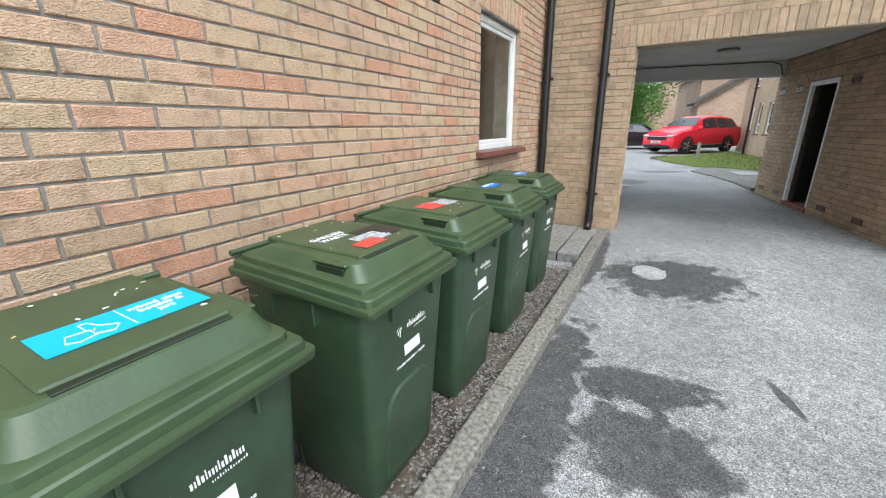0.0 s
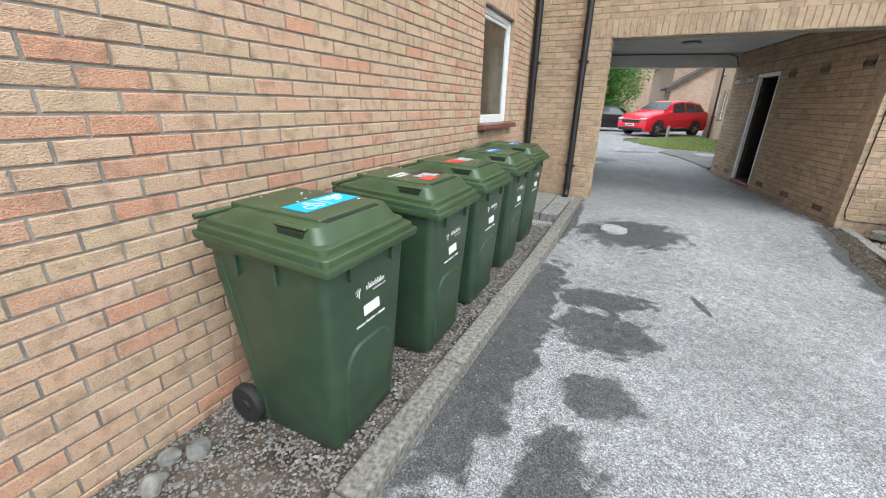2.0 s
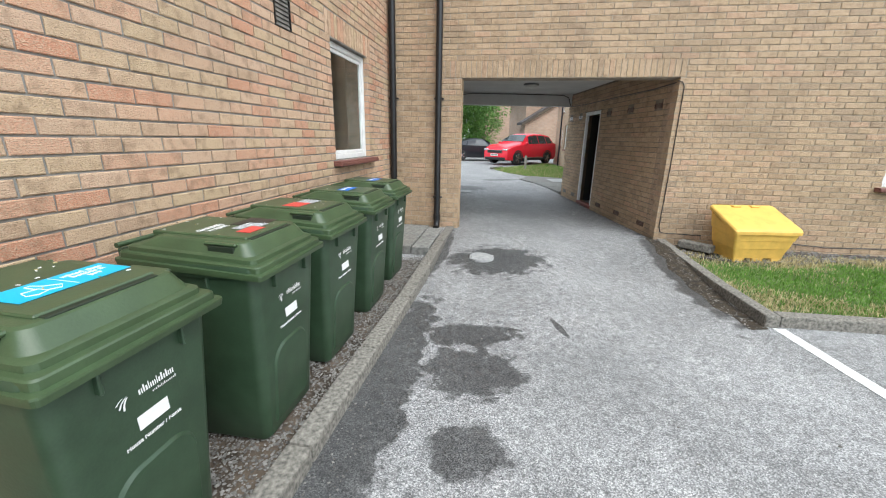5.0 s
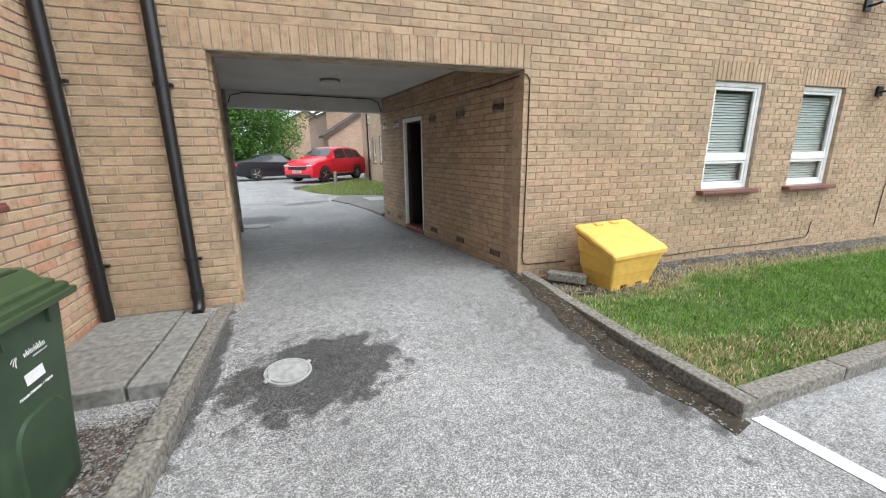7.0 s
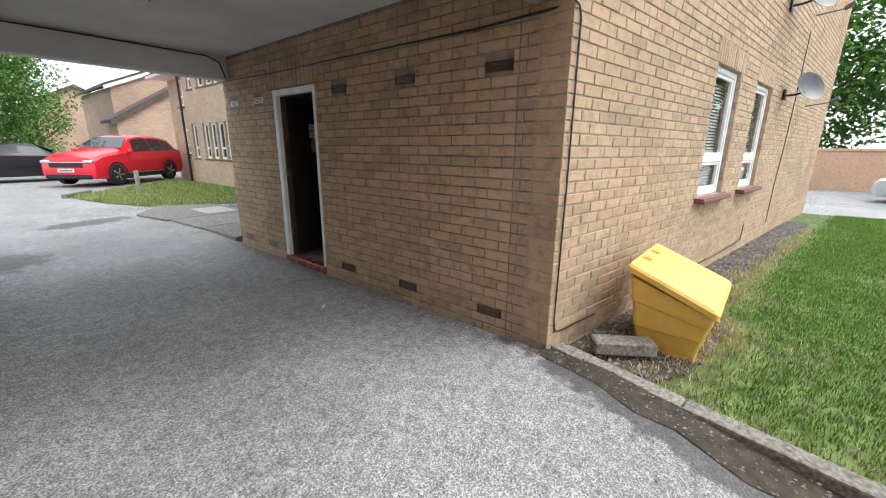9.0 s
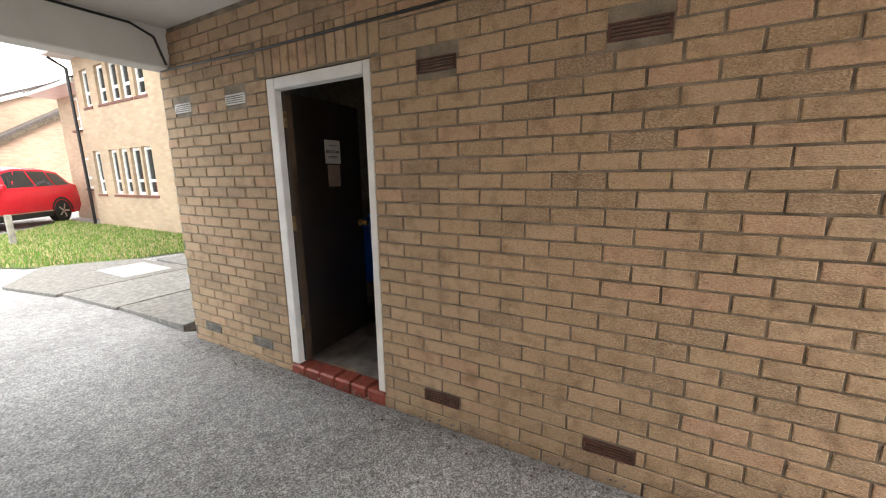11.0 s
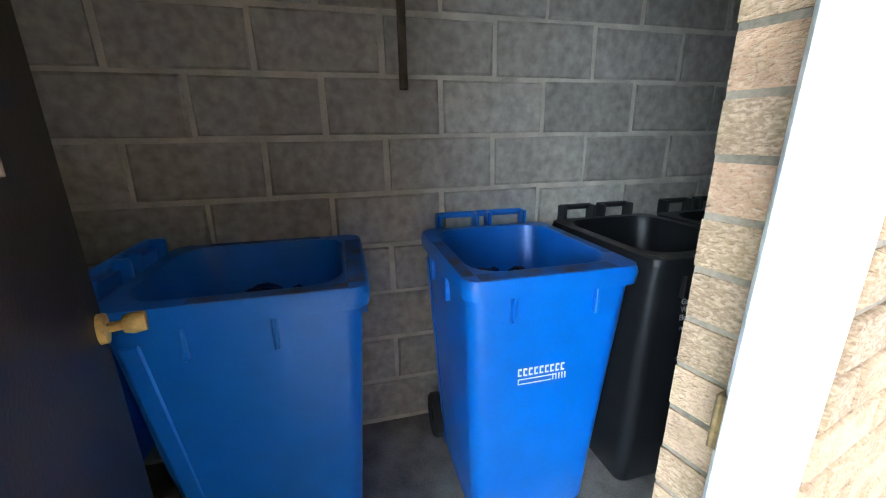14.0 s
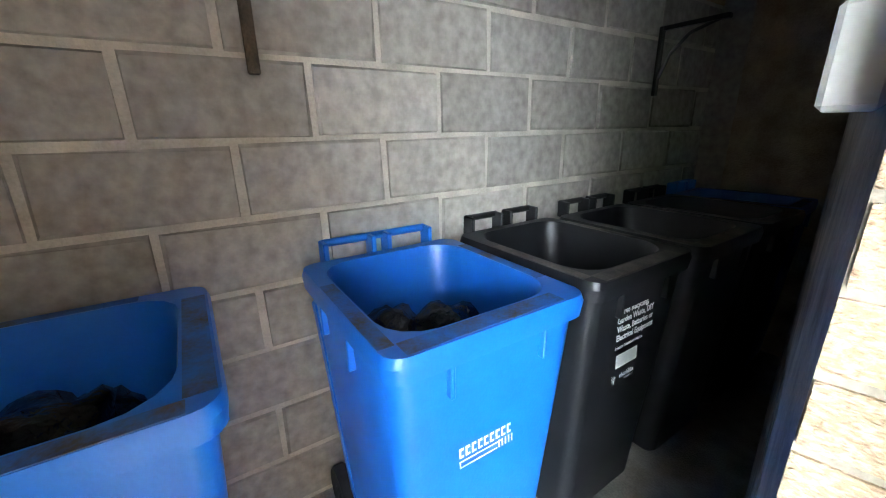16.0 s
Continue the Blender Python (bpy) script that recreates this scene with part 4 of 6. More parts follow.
def wheelie_bin(name, m, plastic, label, lid=True, group="", fill=False, front="council", flap_open=False, tall=1.0):
    """A two-wheeled bin: x towards its front, wheels and handle at the back."""
    e = empty(name, m, label, "wheelie bin", group)
    bm = bmesh.new()
    rings = [ring(a, b, hy, z, r) for z, a, b, hy, r in SKIN]
    rings += [ring(-0.305, 0.335, 0.275, 0.885, 0.05), ring(-0.325, 0.355, 0.292, 0.889, 0.05), ring(-0.328, 0.36, 0.295, 0.925, 0.05), ring(-0.322, 0.354, 0.289, 0.945, 0.05)]
    if not lid:
        rings += [ring(-0.275, 0.290, 0.245, 0.947, 0.11), ring(-0.270, 0.284, 0.24, 0.93, 0.11), ring(-0.15, 0.245, 0.20, 0.10, 0.06)]
    loft(bm, rings)
    body = flat_smooth(part("body", bm, plastic, e), 30)
    # ribs under the rim
    for x in (-0.12, 0.10):
        for s in (-1, 1):
            part("rib", boxes(((x - 0.006, min(s * 0.262, s * 0.29), 0.80), (x + 0.006, max(s * 0.262, s * 0.29), 0.89), 0.003)), plastic, body)
    for y in (-0.14, 0.14):
        part("rib", boxes(((0.322, y - 0.006, 0.81), (0.352, y + 0.006, 0.89), 0.003)), plastic, body)
    # rounded panel on the front, pillars at the back edges
    bm = bmesh.new()
    pts = [(-0.16, 0.08), (0.16, 0.08), (0.16, 0.36)] + [(0.06 + 0.10 * math.cos(a), 0.40 + 0.10 * math.sin(a)) for a in [k * math.pi / 12 for k in range(7)]] + [(-0.06 - 0.10 * math.sin(a), 0.40 + 0.10 * math.cos(a)) for a in [k * math.pi / 12 for k in range(7)]] + [(-0.16, 0.36)]
    lower = [bm.verts.new((0.274 + (z - 0.035) * 0.072, y, z)) for y, z in pts]
    upper = [bm.verts.new((0.285 + (z - 0.035) * 0.072, y * 0.93, 0.285 + (z - 0.285) * 0.95)) for y, z in pts]
    for k in range(len(pts)):
        bm.faces.new((lower[k], lower[(k + 1) % len(pts)], upper[(k + 1) % len(pts)], upper[k]))
    bm.faces.new(upper)
    if front == "council":
        flat_smooth(part("front_panel", bm, plastic, body), 25)
    else:
        bm.free()
    for s in (-1, 1):
        bm = bmesh.new()
        box(bm, (-0.05, -0.008, 0.03), (0.0, 0.012, 0.86), 0.005)
        o = part("pillar", bm, plastic, body)
        o.matrix_local = pose(-0.13, s * 0.222, 0, s * -3.3, -6, 0)
    # wheels on an axle
    bm = bmesh.new()
    cyl(bm, (-0.262, -0.25, 0.10), (-0.262, 0.25, 0.10), 0.011, 10)
    part("axle", bm, STEEL, e)
    for s in (-1, 1):
        bm = bmesh.new()
        prof = [(0.06, 0.225), (0.092, 0.222), (0.10, 0.232), (0.10, 0.262), (0.092, 0.272), (0.06, 0.268)]
        loft(bm, [[(-0.262 + r * math.cos(a), s * y, 0.10 + r * math.sin(a)) for a in [k * math.pi / 14 for k in range(28)]] for r, y in prof], True, True)
        wheel = flat_smooth(part("wheel", bm, RUBBER, e), 40)
        bm = bmesh.new()
        cyl(bm, (-0.262, s * 0.262, 0.10), (-0.262, s * 0.276, 0.10), 0.035, 16, 0.028)
        part("hub", bm, RUBBER, wheel)
    # handle: a bar behind the rim on four lugs
    bm = bmesh.new()
    hz = 0.968 if lid else 0.988
    gap = 0.0 if plastic is BLUE else 0.025
    hw = 0.235 if lid else 0.20
    cyl(bm, (-0.372, -hw, hz), (-0.372, -gap, hz), 0.013, 12)
    cyl(bm, (-0.372, gap, hz), (-0.372, hw, hz), 0.013, 12)
    for y in (-hw, -0.03, 0.03, hw):
        box(bm, (-0.384, y - 0.009, 0.925), (-0.318, y + 0.009, hz + 0.01), 0.004)
    part("handle", bm, plastic, e)
    if lid:
        bm = bmesh.new()
        t = -0.05
        lr = [ring(-0.345, 0.385, 0.303, 0.910, 0.022, t), ring(-0.347, 0.389, 0.306, 0.930, 0.022, t), ring(-0.346, 0.388, 0.305, 0.936, 0.022, t), ring(-0.335, 0.370, 0.289, 0.938, 0.022, t), ring(-0.334, 0.369, 0.288, 0.960, 0.024, t), ring(-0.330, 0.364, 0.283, 0.965, 0.024, t), ring(-0.316, 0.340, 0.268, 0.967, 0.035, t), ring(-0.314, 0.338, 0.266, 0.984, 0.035, t), ring(-0.308, 0.332, 0.260, 0.988, 0.04, t),
              ring(-0.28, 0.315, 0.252, 0.992, 0.05, t), ring(-0.20, 0.275, 0.228, 1.034, 0.04, -0.02), ring(-0.18, 0.262, 0.218, 1.040, 0.035, -0.02)]
        loft(bm, lr)
        cover = flat_smooth(part("lid", bm, GREEN_LID, e), 20)
        # the flap panel, the slot in front of it and the two side grips (solid boxes, a hollow's shade put into their
        # colour), the hinge bar
        part("flap", boxes(((-0.27, -0.175, 0.985), (0.222, 0.175, 1.048), 0.005)), GREEN_LID, cover).matrix_local = pose(0, 0, 0, 0, 1.15, 0)
        part("slot", boxes(((0.215, -0.165, 1.020), (0.246, 0.165, 1.0425), 0.002)), SHADED_GREEN, cover).matrix_local = pose(0, 0, 0, 0, 1.15, 0)
        for s in (-1, 1):
            part("grip", boxes(((0.07, min(s * 0.19, s * 0.2475), 0.990), (0.20, max(s * 0.19, s * 0.2475), 1.022), 0.003)), SHADED_GREEN, cover).matrix_local = pose(0, 0, 0, 0, 1.6, 0)
            part("grip_lip", boxes(((0.055, min(s * 0.18, s * 0.2465), 1.0225), (0.215, max(s * 0.18, s * 0.2465), 1.036), 0.005)), GREEN_LID, cover).matrix_local = pose(0, 0, 0, 0, 1.3, 0)
        bm = bmesh.new()
        cyl(bm, (-0.34, -0.28, 1.003), (-0.34, 0.28, 1.003), 0.012, 10)
        part("hinge_bar", bm, GREEN_LID, cover)
    else:
        part("rim_grime", boxes(((0.296, -0.245, 0.9462), (0.348, 0.20, 0.9476)), ((-0.1, -0.288, 0.9462), (0.30, -0.25, 0.9476)), ((-0.2, 0.25, 0.9462), (0.2, 0.284, 0.9476))), SCUFF_BLUE if plastic is BLUE else SCUFF_BLACK, body, "scuffed grime on the rim")
        if flap_open:
            bm = bmesh.new()
            loft(bm, [ring(-0.40, -0.345, 0.29, 0.97, 0.02), ring(-0.46, -0.40, 0.28, 0.42, 0.02), ring(-0.45, -0.41, 0.24, 0.36, 0.02)])
            flat_smooth(part("lid", bm, plastic, e), 30)
    if front == "council":
        council_mark(body, front_m(0.745, -0.03, 0.0014), 1.45, LABEL_WHITE)
        part("name_plate", boxes(((-0.055, 0.615, 0), (0.055, 0.675, 0.0012))), LABEL_WHITE, body).matrix_local = front_m(0.645, 0.01, 0.001) @ pose(0, -0.645, 0)
        lettering("name_lettering", "House Number / Name", 0.021, LABEL_WHITE, body, front_m(0.572, 0.01, 0.0012), bold=0.0004)
    elif front == "maker":
        bm = bmesh.new()
        for x0, x1, z0, z1 in ((-0.10, 0.03, 0.022, 0.026), (-0.10, 0.03, 0.040, 0.044), (-0.10, -0.096, 0.026, 0.040), (-0.10, 0.06, -0.032, -0.028), (-0.10, 0.04, -0.05, -0.046), (-0.10, -0.096, -0.046, -0.032)):
            box(bm, (x0, z0, 0), (x1, z1, 0.0008))
        for i in range(9):
            box(bm, (-0.10 + i * 0.0225, -0.018, 0), (-0.084 + i * 0.0225, -0.012, 0.0008))
            box(bm, (-0.10 + i * 0.0225, 0.004, 0), (-0.084 + i * 0.0225, 0.012, 0.0008))
            box(bm, (-0.10 + i * 0.0225, -0.012, 0), (-0.094 + i * 0.0225, 0.004, 0.0008))
        for i in range(5):
            box(bm, (0.035 + i * 0.013, 0.022, 0), (0.040 + i * 0.013, 0.046, 0.0008))
            box(bm, (0.045 + i * 0.013, -0.05, 0), (0.050 + i * 0.013, -0.026, 0.0008))
        part("printed_mark", bm, LABEL_WHITE, body).matrix_local = front_m(0.635, -0.02, 0.001) @ Matrix.Scale(0.85, 4)
    elif front == "waste":
        lettering("notice_lettering", "No Recycling,\nGarden Waste, DIY\nWaste, Batteries or\nElectrical Equipment", 0.027, LABEL_WHITE, body, front_m(0.81, -0.02, 0.0012), bold=0.0005)
        part("name_plate", boxes(((-0.065, -0.03, 0), (0.065, 0.03, 0.0012))), LABEL_WHITE, body).matrix_local = front_m(0.645, -0.02, 0.001)
        lettering("name_lettering", "House Number/ Name", 0.018, LABEL_WHITE, body, front_m(0.685, -0.02, 0.0012))
        council_mark(body, front_m(0.575, -0.04, 0.0012), 1.0, LABEL_WHITE)
    if fill:
        for k, (x, y, s) in enumerate([(0.02, 0.05, 0.16), (-0.12, -0.06, 0.13), (0.14, -0.05, 0.10)]):
            bm = bmesh.new()
            bmesh.ops.create_icosphere(bm, subdivisions=4, radius=s)
            for v in bm.verts:
                p = v.co.normalized()
                v.co += p * s * (0.35 * noise.noise(p * 2.5 + Vector((k * 5, 0, 0))) + 0.16 * abs(noise.noise(p * 7)))
                v.co.z *= 0.8
            bag = part("bin_bag", bm, BAG, None, smooth=True)
            bag.matrix_world = m @ pose(x, y, 0.70)
            tagged(bag, "black plastic rubbish bag lying in a bin", "rubbish bag", "bags in the bins")
    return e


def top_m(x, y, turn=90):
    """A place on the lid's flap, with text that reads from the side."""
    return pose(x, y, 1.0495 - 0.02 * x, 0, 1.15, 0) @ pose(0, 0, 0, 0, 0, turn)


def litter(e, seed, n):
    """Fallen petals and bits of leaf on a lid."""
    rnd = random.Random(seed)
    for i in range(n):
        x, y = rnd.uniform(-0.24, 0.2), rnd.uniform(-0.165, 0.165)
        q, a = rnd.uniform(0.003, 0.007), rnd.uniform(0, 360)
        part("petal", boxes(((-q, -q * 0.4, 0), (q, q * 0.4, 0.0025), 0.0008)), PAPER if i % 3 else STRAW, e).matrix_local = top_m(x, y) @ pose(0, 0, 0.0008, 0, 0, a)


GREEN_BINS = [(0.82, -5.11, 0.0), (0.825, -4.32, 0.5), (0.815, -3.61, -0.8), (0.80, -2.82, 0.6), (0.76, -2.02, -0.5)]
labels = ["green wheelie bin with a blue mixed glass label", "green wheelie bin with a red and black garden label", "green wheelie bin with an orange and grey label", "green wheelie bin with a torn blue label", "green wheelie bin with a small blue label"]
for i, (u, v, turn) in enumerate(GREEN_BINS):
    b = wheelie_bin("wheelie_bin", WING @ pose(u - 0.385 * 0.94, v, 0.05, 0, 0, turn) @ Matrix.Diagonal((0.94, 0.97, 1.0, 1.0)), GREEN, labels[i], group="green bins along the wall")
    litter(b, i, 14 if i < 3 else 4)
    if i == 0:
        part("sticker", boxes(((-0.16, -0.065, 0), (0.16, 0.072, 0.001))), LABEL_BLUE, b, "blue mixed glass sticker").matrix_local = top_m(0.07, 0.03)
        lettering("sticker_lettering", "mixed glass\nbottles &\njars", 0.027, LABEL_WHITE, b, top_m(0.040, 0.108) @ pose(0, 0, 0.0018), bold=0.0008)
        bm = bmesh.new()
        tube(bm, [(-0.12, -0.03, 0), (-0.10, -0.045, 0), (-0.07, -0.035, 0), (-0.07, 0.0, 0), (-0.11, 0.005, 0), (-0.12, -0.03, 0)], 0.0015, 5)
        tube(bm, [(-0.07, -0.03, 0), (-0.04, -0.045, 0), (-0.022, -0.02, 0), (-0.05, 0.01, 0), (-0.06, 0.045, 0), (-0.075, 0.045, 0), (-0.075, 0.0, 0)], 0.0015, 5)
        box(bm, (-0.002, -0.055, -0.0005), (0.0, 0.065, 0.0008))
        part("sticker_drawing", bm, LABEL_WHITE, b).matrix_local = top_m(0.07, 0.03) @ pose(0, 0, 0.0018)
    if i == 1:
        part("sticker", boxes(((-0.10, -0.085, 0), (0.0, -0.025, 0.001))), LABEL_RED, b).matrix_local = top_m(0.10, 0.03) @ Matrix.Scale(1.25, 4)
        part("sticker", boxes(((-0.06, -0.02, 0), (0.055, 0.025, 0.001)), ((0.003, -0.06, 0), (0.06, -0.02, 0.001))), LABEL_GREY, b).matrix_local = top_m(0.10, 0.03) @ Matrix.Scale(1.25, 4)
        part("sticker", boxes(((0.0, 0.028, 0), (0.14, 0.075, 0.001)), ((0.062, -0.05, 0), (0.14, 0.028, 0.0009))), LABEL_BLACK, b).matrix_local = top_m(0.10, 0.03) @ Matrix.Scale(1.25, 4)
        lettering("lid_lettering", "GARDEN\nWASTE", 0.042, LABEL_WHITE, b, top_m(-0.02, -0.06) @ pose(0, 0, 0.001), bold=0.0006)
    if i == 2:
        part("sticker", boxes(((-0.13, -0.05, 0), (0.02, 0.07, 0.001))), LABEL_RED, b).matrix_local = top_m(0.03, 0.0)
        part("sticker", boxes(((0.022, -0.06, 0), (0.15, 0.06, 0.001))), LABEL_GREY, b).matrix_local = top_m(0.03, 0.0)
    if i >= 3:
        part("sticker", boxes(((-0.12, -0.05, 0), (0.10, 0.05, 0.001))), LABEL_ROYAL, b).matrix_local = top_m(0.03, 0.0)
        part("sticker_print", boxes(((-0.09, 0.0, 0.001), (-0.04, 0.03, 0.002)), ((-0.02, 0.01, 0.001), (0.03, 0.03, 0.002)), ((0.045, 0.0, 0.001), (0.08, 0.03, 0.002))), LABEL_WHITE, b).matrix_local = top_m(0.03, 0.0)

SHORT = Matrix.Diagonal((0.90, 0.86, 1.0, 1.0))
wheelie_bin("wheelie_bin", pose(4.45, 8.15, 0.176, 0, 0, -103) @ Matrix.Diagonal((0.92, 0.97, 1.0, 1.0)), BLUE, "blue wheelie bin with its lid hanging open", False, "bins in the store", True, "plain", True)
wheelie_bin("wheelie_bin", pose(4.25, 7.34, 0.176, 0, 0, 167) @ Matrix.Diagonal((0.90, 0.92, 1.0, 1.0)), BLUE, "open blue wheelie bin with a bag inside", False, "bins in the store", True, "maker")
wheelie_bin("wheelie_bin", pose(4.14, 6.785, 0.176, 0, 0, 168) @ SHORT, BLACK, "open black wheelie bin with white lettering", False, "bins in the store", False, "waste")
wheelie_bin("wheelie_bin", pose(4.015, 6.265, 0.176, 0, 0, 168) @ SHORT, BLACK, "open black wheelie bin deep in the store", False, "bins in the store", False, "plain")
wheelie_bin("wheelie_bin", pose(3.91, 5.775, 0.176, 0, 0, 168) @ Matrix.Diagonal((0.90, 0.78, 1.0, 1.0)), BLACK, "open black wheelie bin deep in the store", False, "bins in the store", False, "plain")
wheelie_bin("wheelie_bin", pose(3.845, 5.36, 0.176, 0, 0, 172) @ Matrix.Diagonal((0.84, 0.66, 1.0, 1.0)), BLUE, "blue wheelie bin in the dark end of the store", False, "bins in the store", False, "plain")

# rods on the store's wall
rod = part("iron_rod", boxes(((4.635, 7.548, 1.645), (4.652, 7.578, 1.95), 0.004)), BARK)
tagged(rod, "dark rusty iron strap on the block wall", "iron strap")
bracket = empty("shelf_bracket", pose(4.235, 5.767, 0, 0, 0, -12.8), "black shelf bracket high on the block wall", "bracket")
part("upright", boxes(((-0.02, -0.015, 1.64), (-0.002, 0.015, 1.95), 0.003)), PIPE_BLACK, bracket)
part("arm", boxes(((-0.30, -0.015, 1.93), (-0.02, 0.015, 1.95), 0.003)), PIPE_BLACK, bracket)
bm = bmesh.new()
tube(bm, [(-0.02, 0, 1.72), (-0.06, 0, 1.82), (-0.14, 0, 1.90), (-0.26, 0, 1.935)], 0.008, 6)
part("brace", bm, PIPE_BLACK, bracket)
box_ob = part("meter_box", boxes(((3.5035, 7.42, 1.515), (3.548, 7.51, 1.605), 0.005)), WHITE)
tagged(box_ob, "small white plastic box on the store's inner wall", "switch box")


# ---- grit bin ----
def grit_bin(m):
    e = empty("grit_bin", m, "yellow plastic grit bin with a sloping lid", "grit bin")
    bm = bmesh.new()
    loft(bm, [ring(0.09, 0.75, 0.20, 0.09, 0.03), ring(0.06, 0.78, 0.23, 0.22, 0.03), ring(0.05, 0.79, 0.235, 0.225, 0.03), ring(0.03, 0.81, 0.255, 0.33, 0.03), ring(0.02, 0.82, 0.262, 0.335, 0.03), ring(0.0, 0.84, 0.28, 0.43, 0.03)])
    for v in bm.verts:
        v.co.z += max(0, v.co.z - 0.22) / 0.21 * (v.co.y + 0.28) * 0.36
    part("tub", bm, YELLOW, e)
    part("foot", boxes(((0.10, -0.20, 0), (0.25, 0.2, 0.10), 0.01)), YELLOW, e)
    part("foot", boxes(((0.35, -0.20, 0), (0.50, 0.2, 0.10), 0.01)), YELLOW, e)
    part("foot", boxes(((0.60, -0.20, 0), (0.74, 0.2, 0.10), 0.01)), YELLOW, e)
    bm = bmesh.new()
    loft(bm, [ring(-0.02, 0.86, 0.30, 0.43, 0.03), ring(-0.022, 0.862, 0.302, 0.47, 0.03), ring(-0.01, 0.85, 0.29, 0.49, 0.04), ring(0.06, 0.78, 0.22, 0.50, 0.05)])
    for v in bm.verts:
        v.co.z += (v.co.y + 0.30) * 0.40
    lid = flat_smooth(part("lid", bm, YELLOW, e), 20)
    for x in (0.24, 0.50):
        part("hinge_recess", boxes(((x, 0.20, 0.70), (x + 0.12, 0.27, 0.73), 0.01)), YELLOW, lid)
    return e


grit_bin(WING @ pose(4.58, -0.53, 0.05, 0, 0, 9) @ Matrix.Scale(0.95, 4))
blk = part("concrete_lump", boxes(((0, -0.07, 0), (0.42, 0.07, 0.1), 0.012)), KERBSTONE)
blk.matrix_world = pose(3.56, 4.72, 0.12, 0, 0, -56)
tagged(blk, "loose grey concrete block lying beside the kerb", "concrete block")


# ---- satellite dishes ----
def dish(m, label):
    e = empty("satellite_dish", m, label, "satellite dish", "dishes on the facade")
    bm = bmesh.new()
    rows = [[(0.30 * r * math.cos(a), -0.24 - 0.09 * r * r, 0.20 * r * math.sin(a)) for a in [k * math.pi / 14 for k in range(28)]] for r in (0.15, 0.4, 0.7, 1.0)]
    back = [[(x, y - 0.006, z) for x, y, z in r] for r in rows[::-1]]
    loft(bm, rows + back)
    d = flat_smooth(part("reflector", bm, DISH, e), 50)
    d.matrix_local = pose(0.12, 0.0, 0, -14, 0, -22)
    bm = bmesh.new()
    tube(bm, [(-0.02, 0.0, -0.03), (-0.02, -0.12, -0.03), (0.0, -0.24, 0.0)], 0.016, 8)
    part("arm", bm, PIPE_BLACK, e)
    bm = bmesh.new()
    tube(bm, [(0.0, -0.28, -0.2), (0.12, -0.55, -0.15)], 0.010, 6)
    cyl(bm, (0.12, -0.53, -0.15), (0.10, -0.62, -0.10), 0.028, 10)
    part("receiver", bm, DISH, e)
    part("wall_plate", boxes(((-0.08, -0.03, -0.09), (0.05, 0.0, 0.05), 0.004)), PIPE_BLACK, e)


dish(WING @ pose(9.85, 0, 2.36), "grey satellite dish on the brick facade")
dish(WING @ pose(9.15, 0, 3.42), "grey satellite dish higher on the facade")


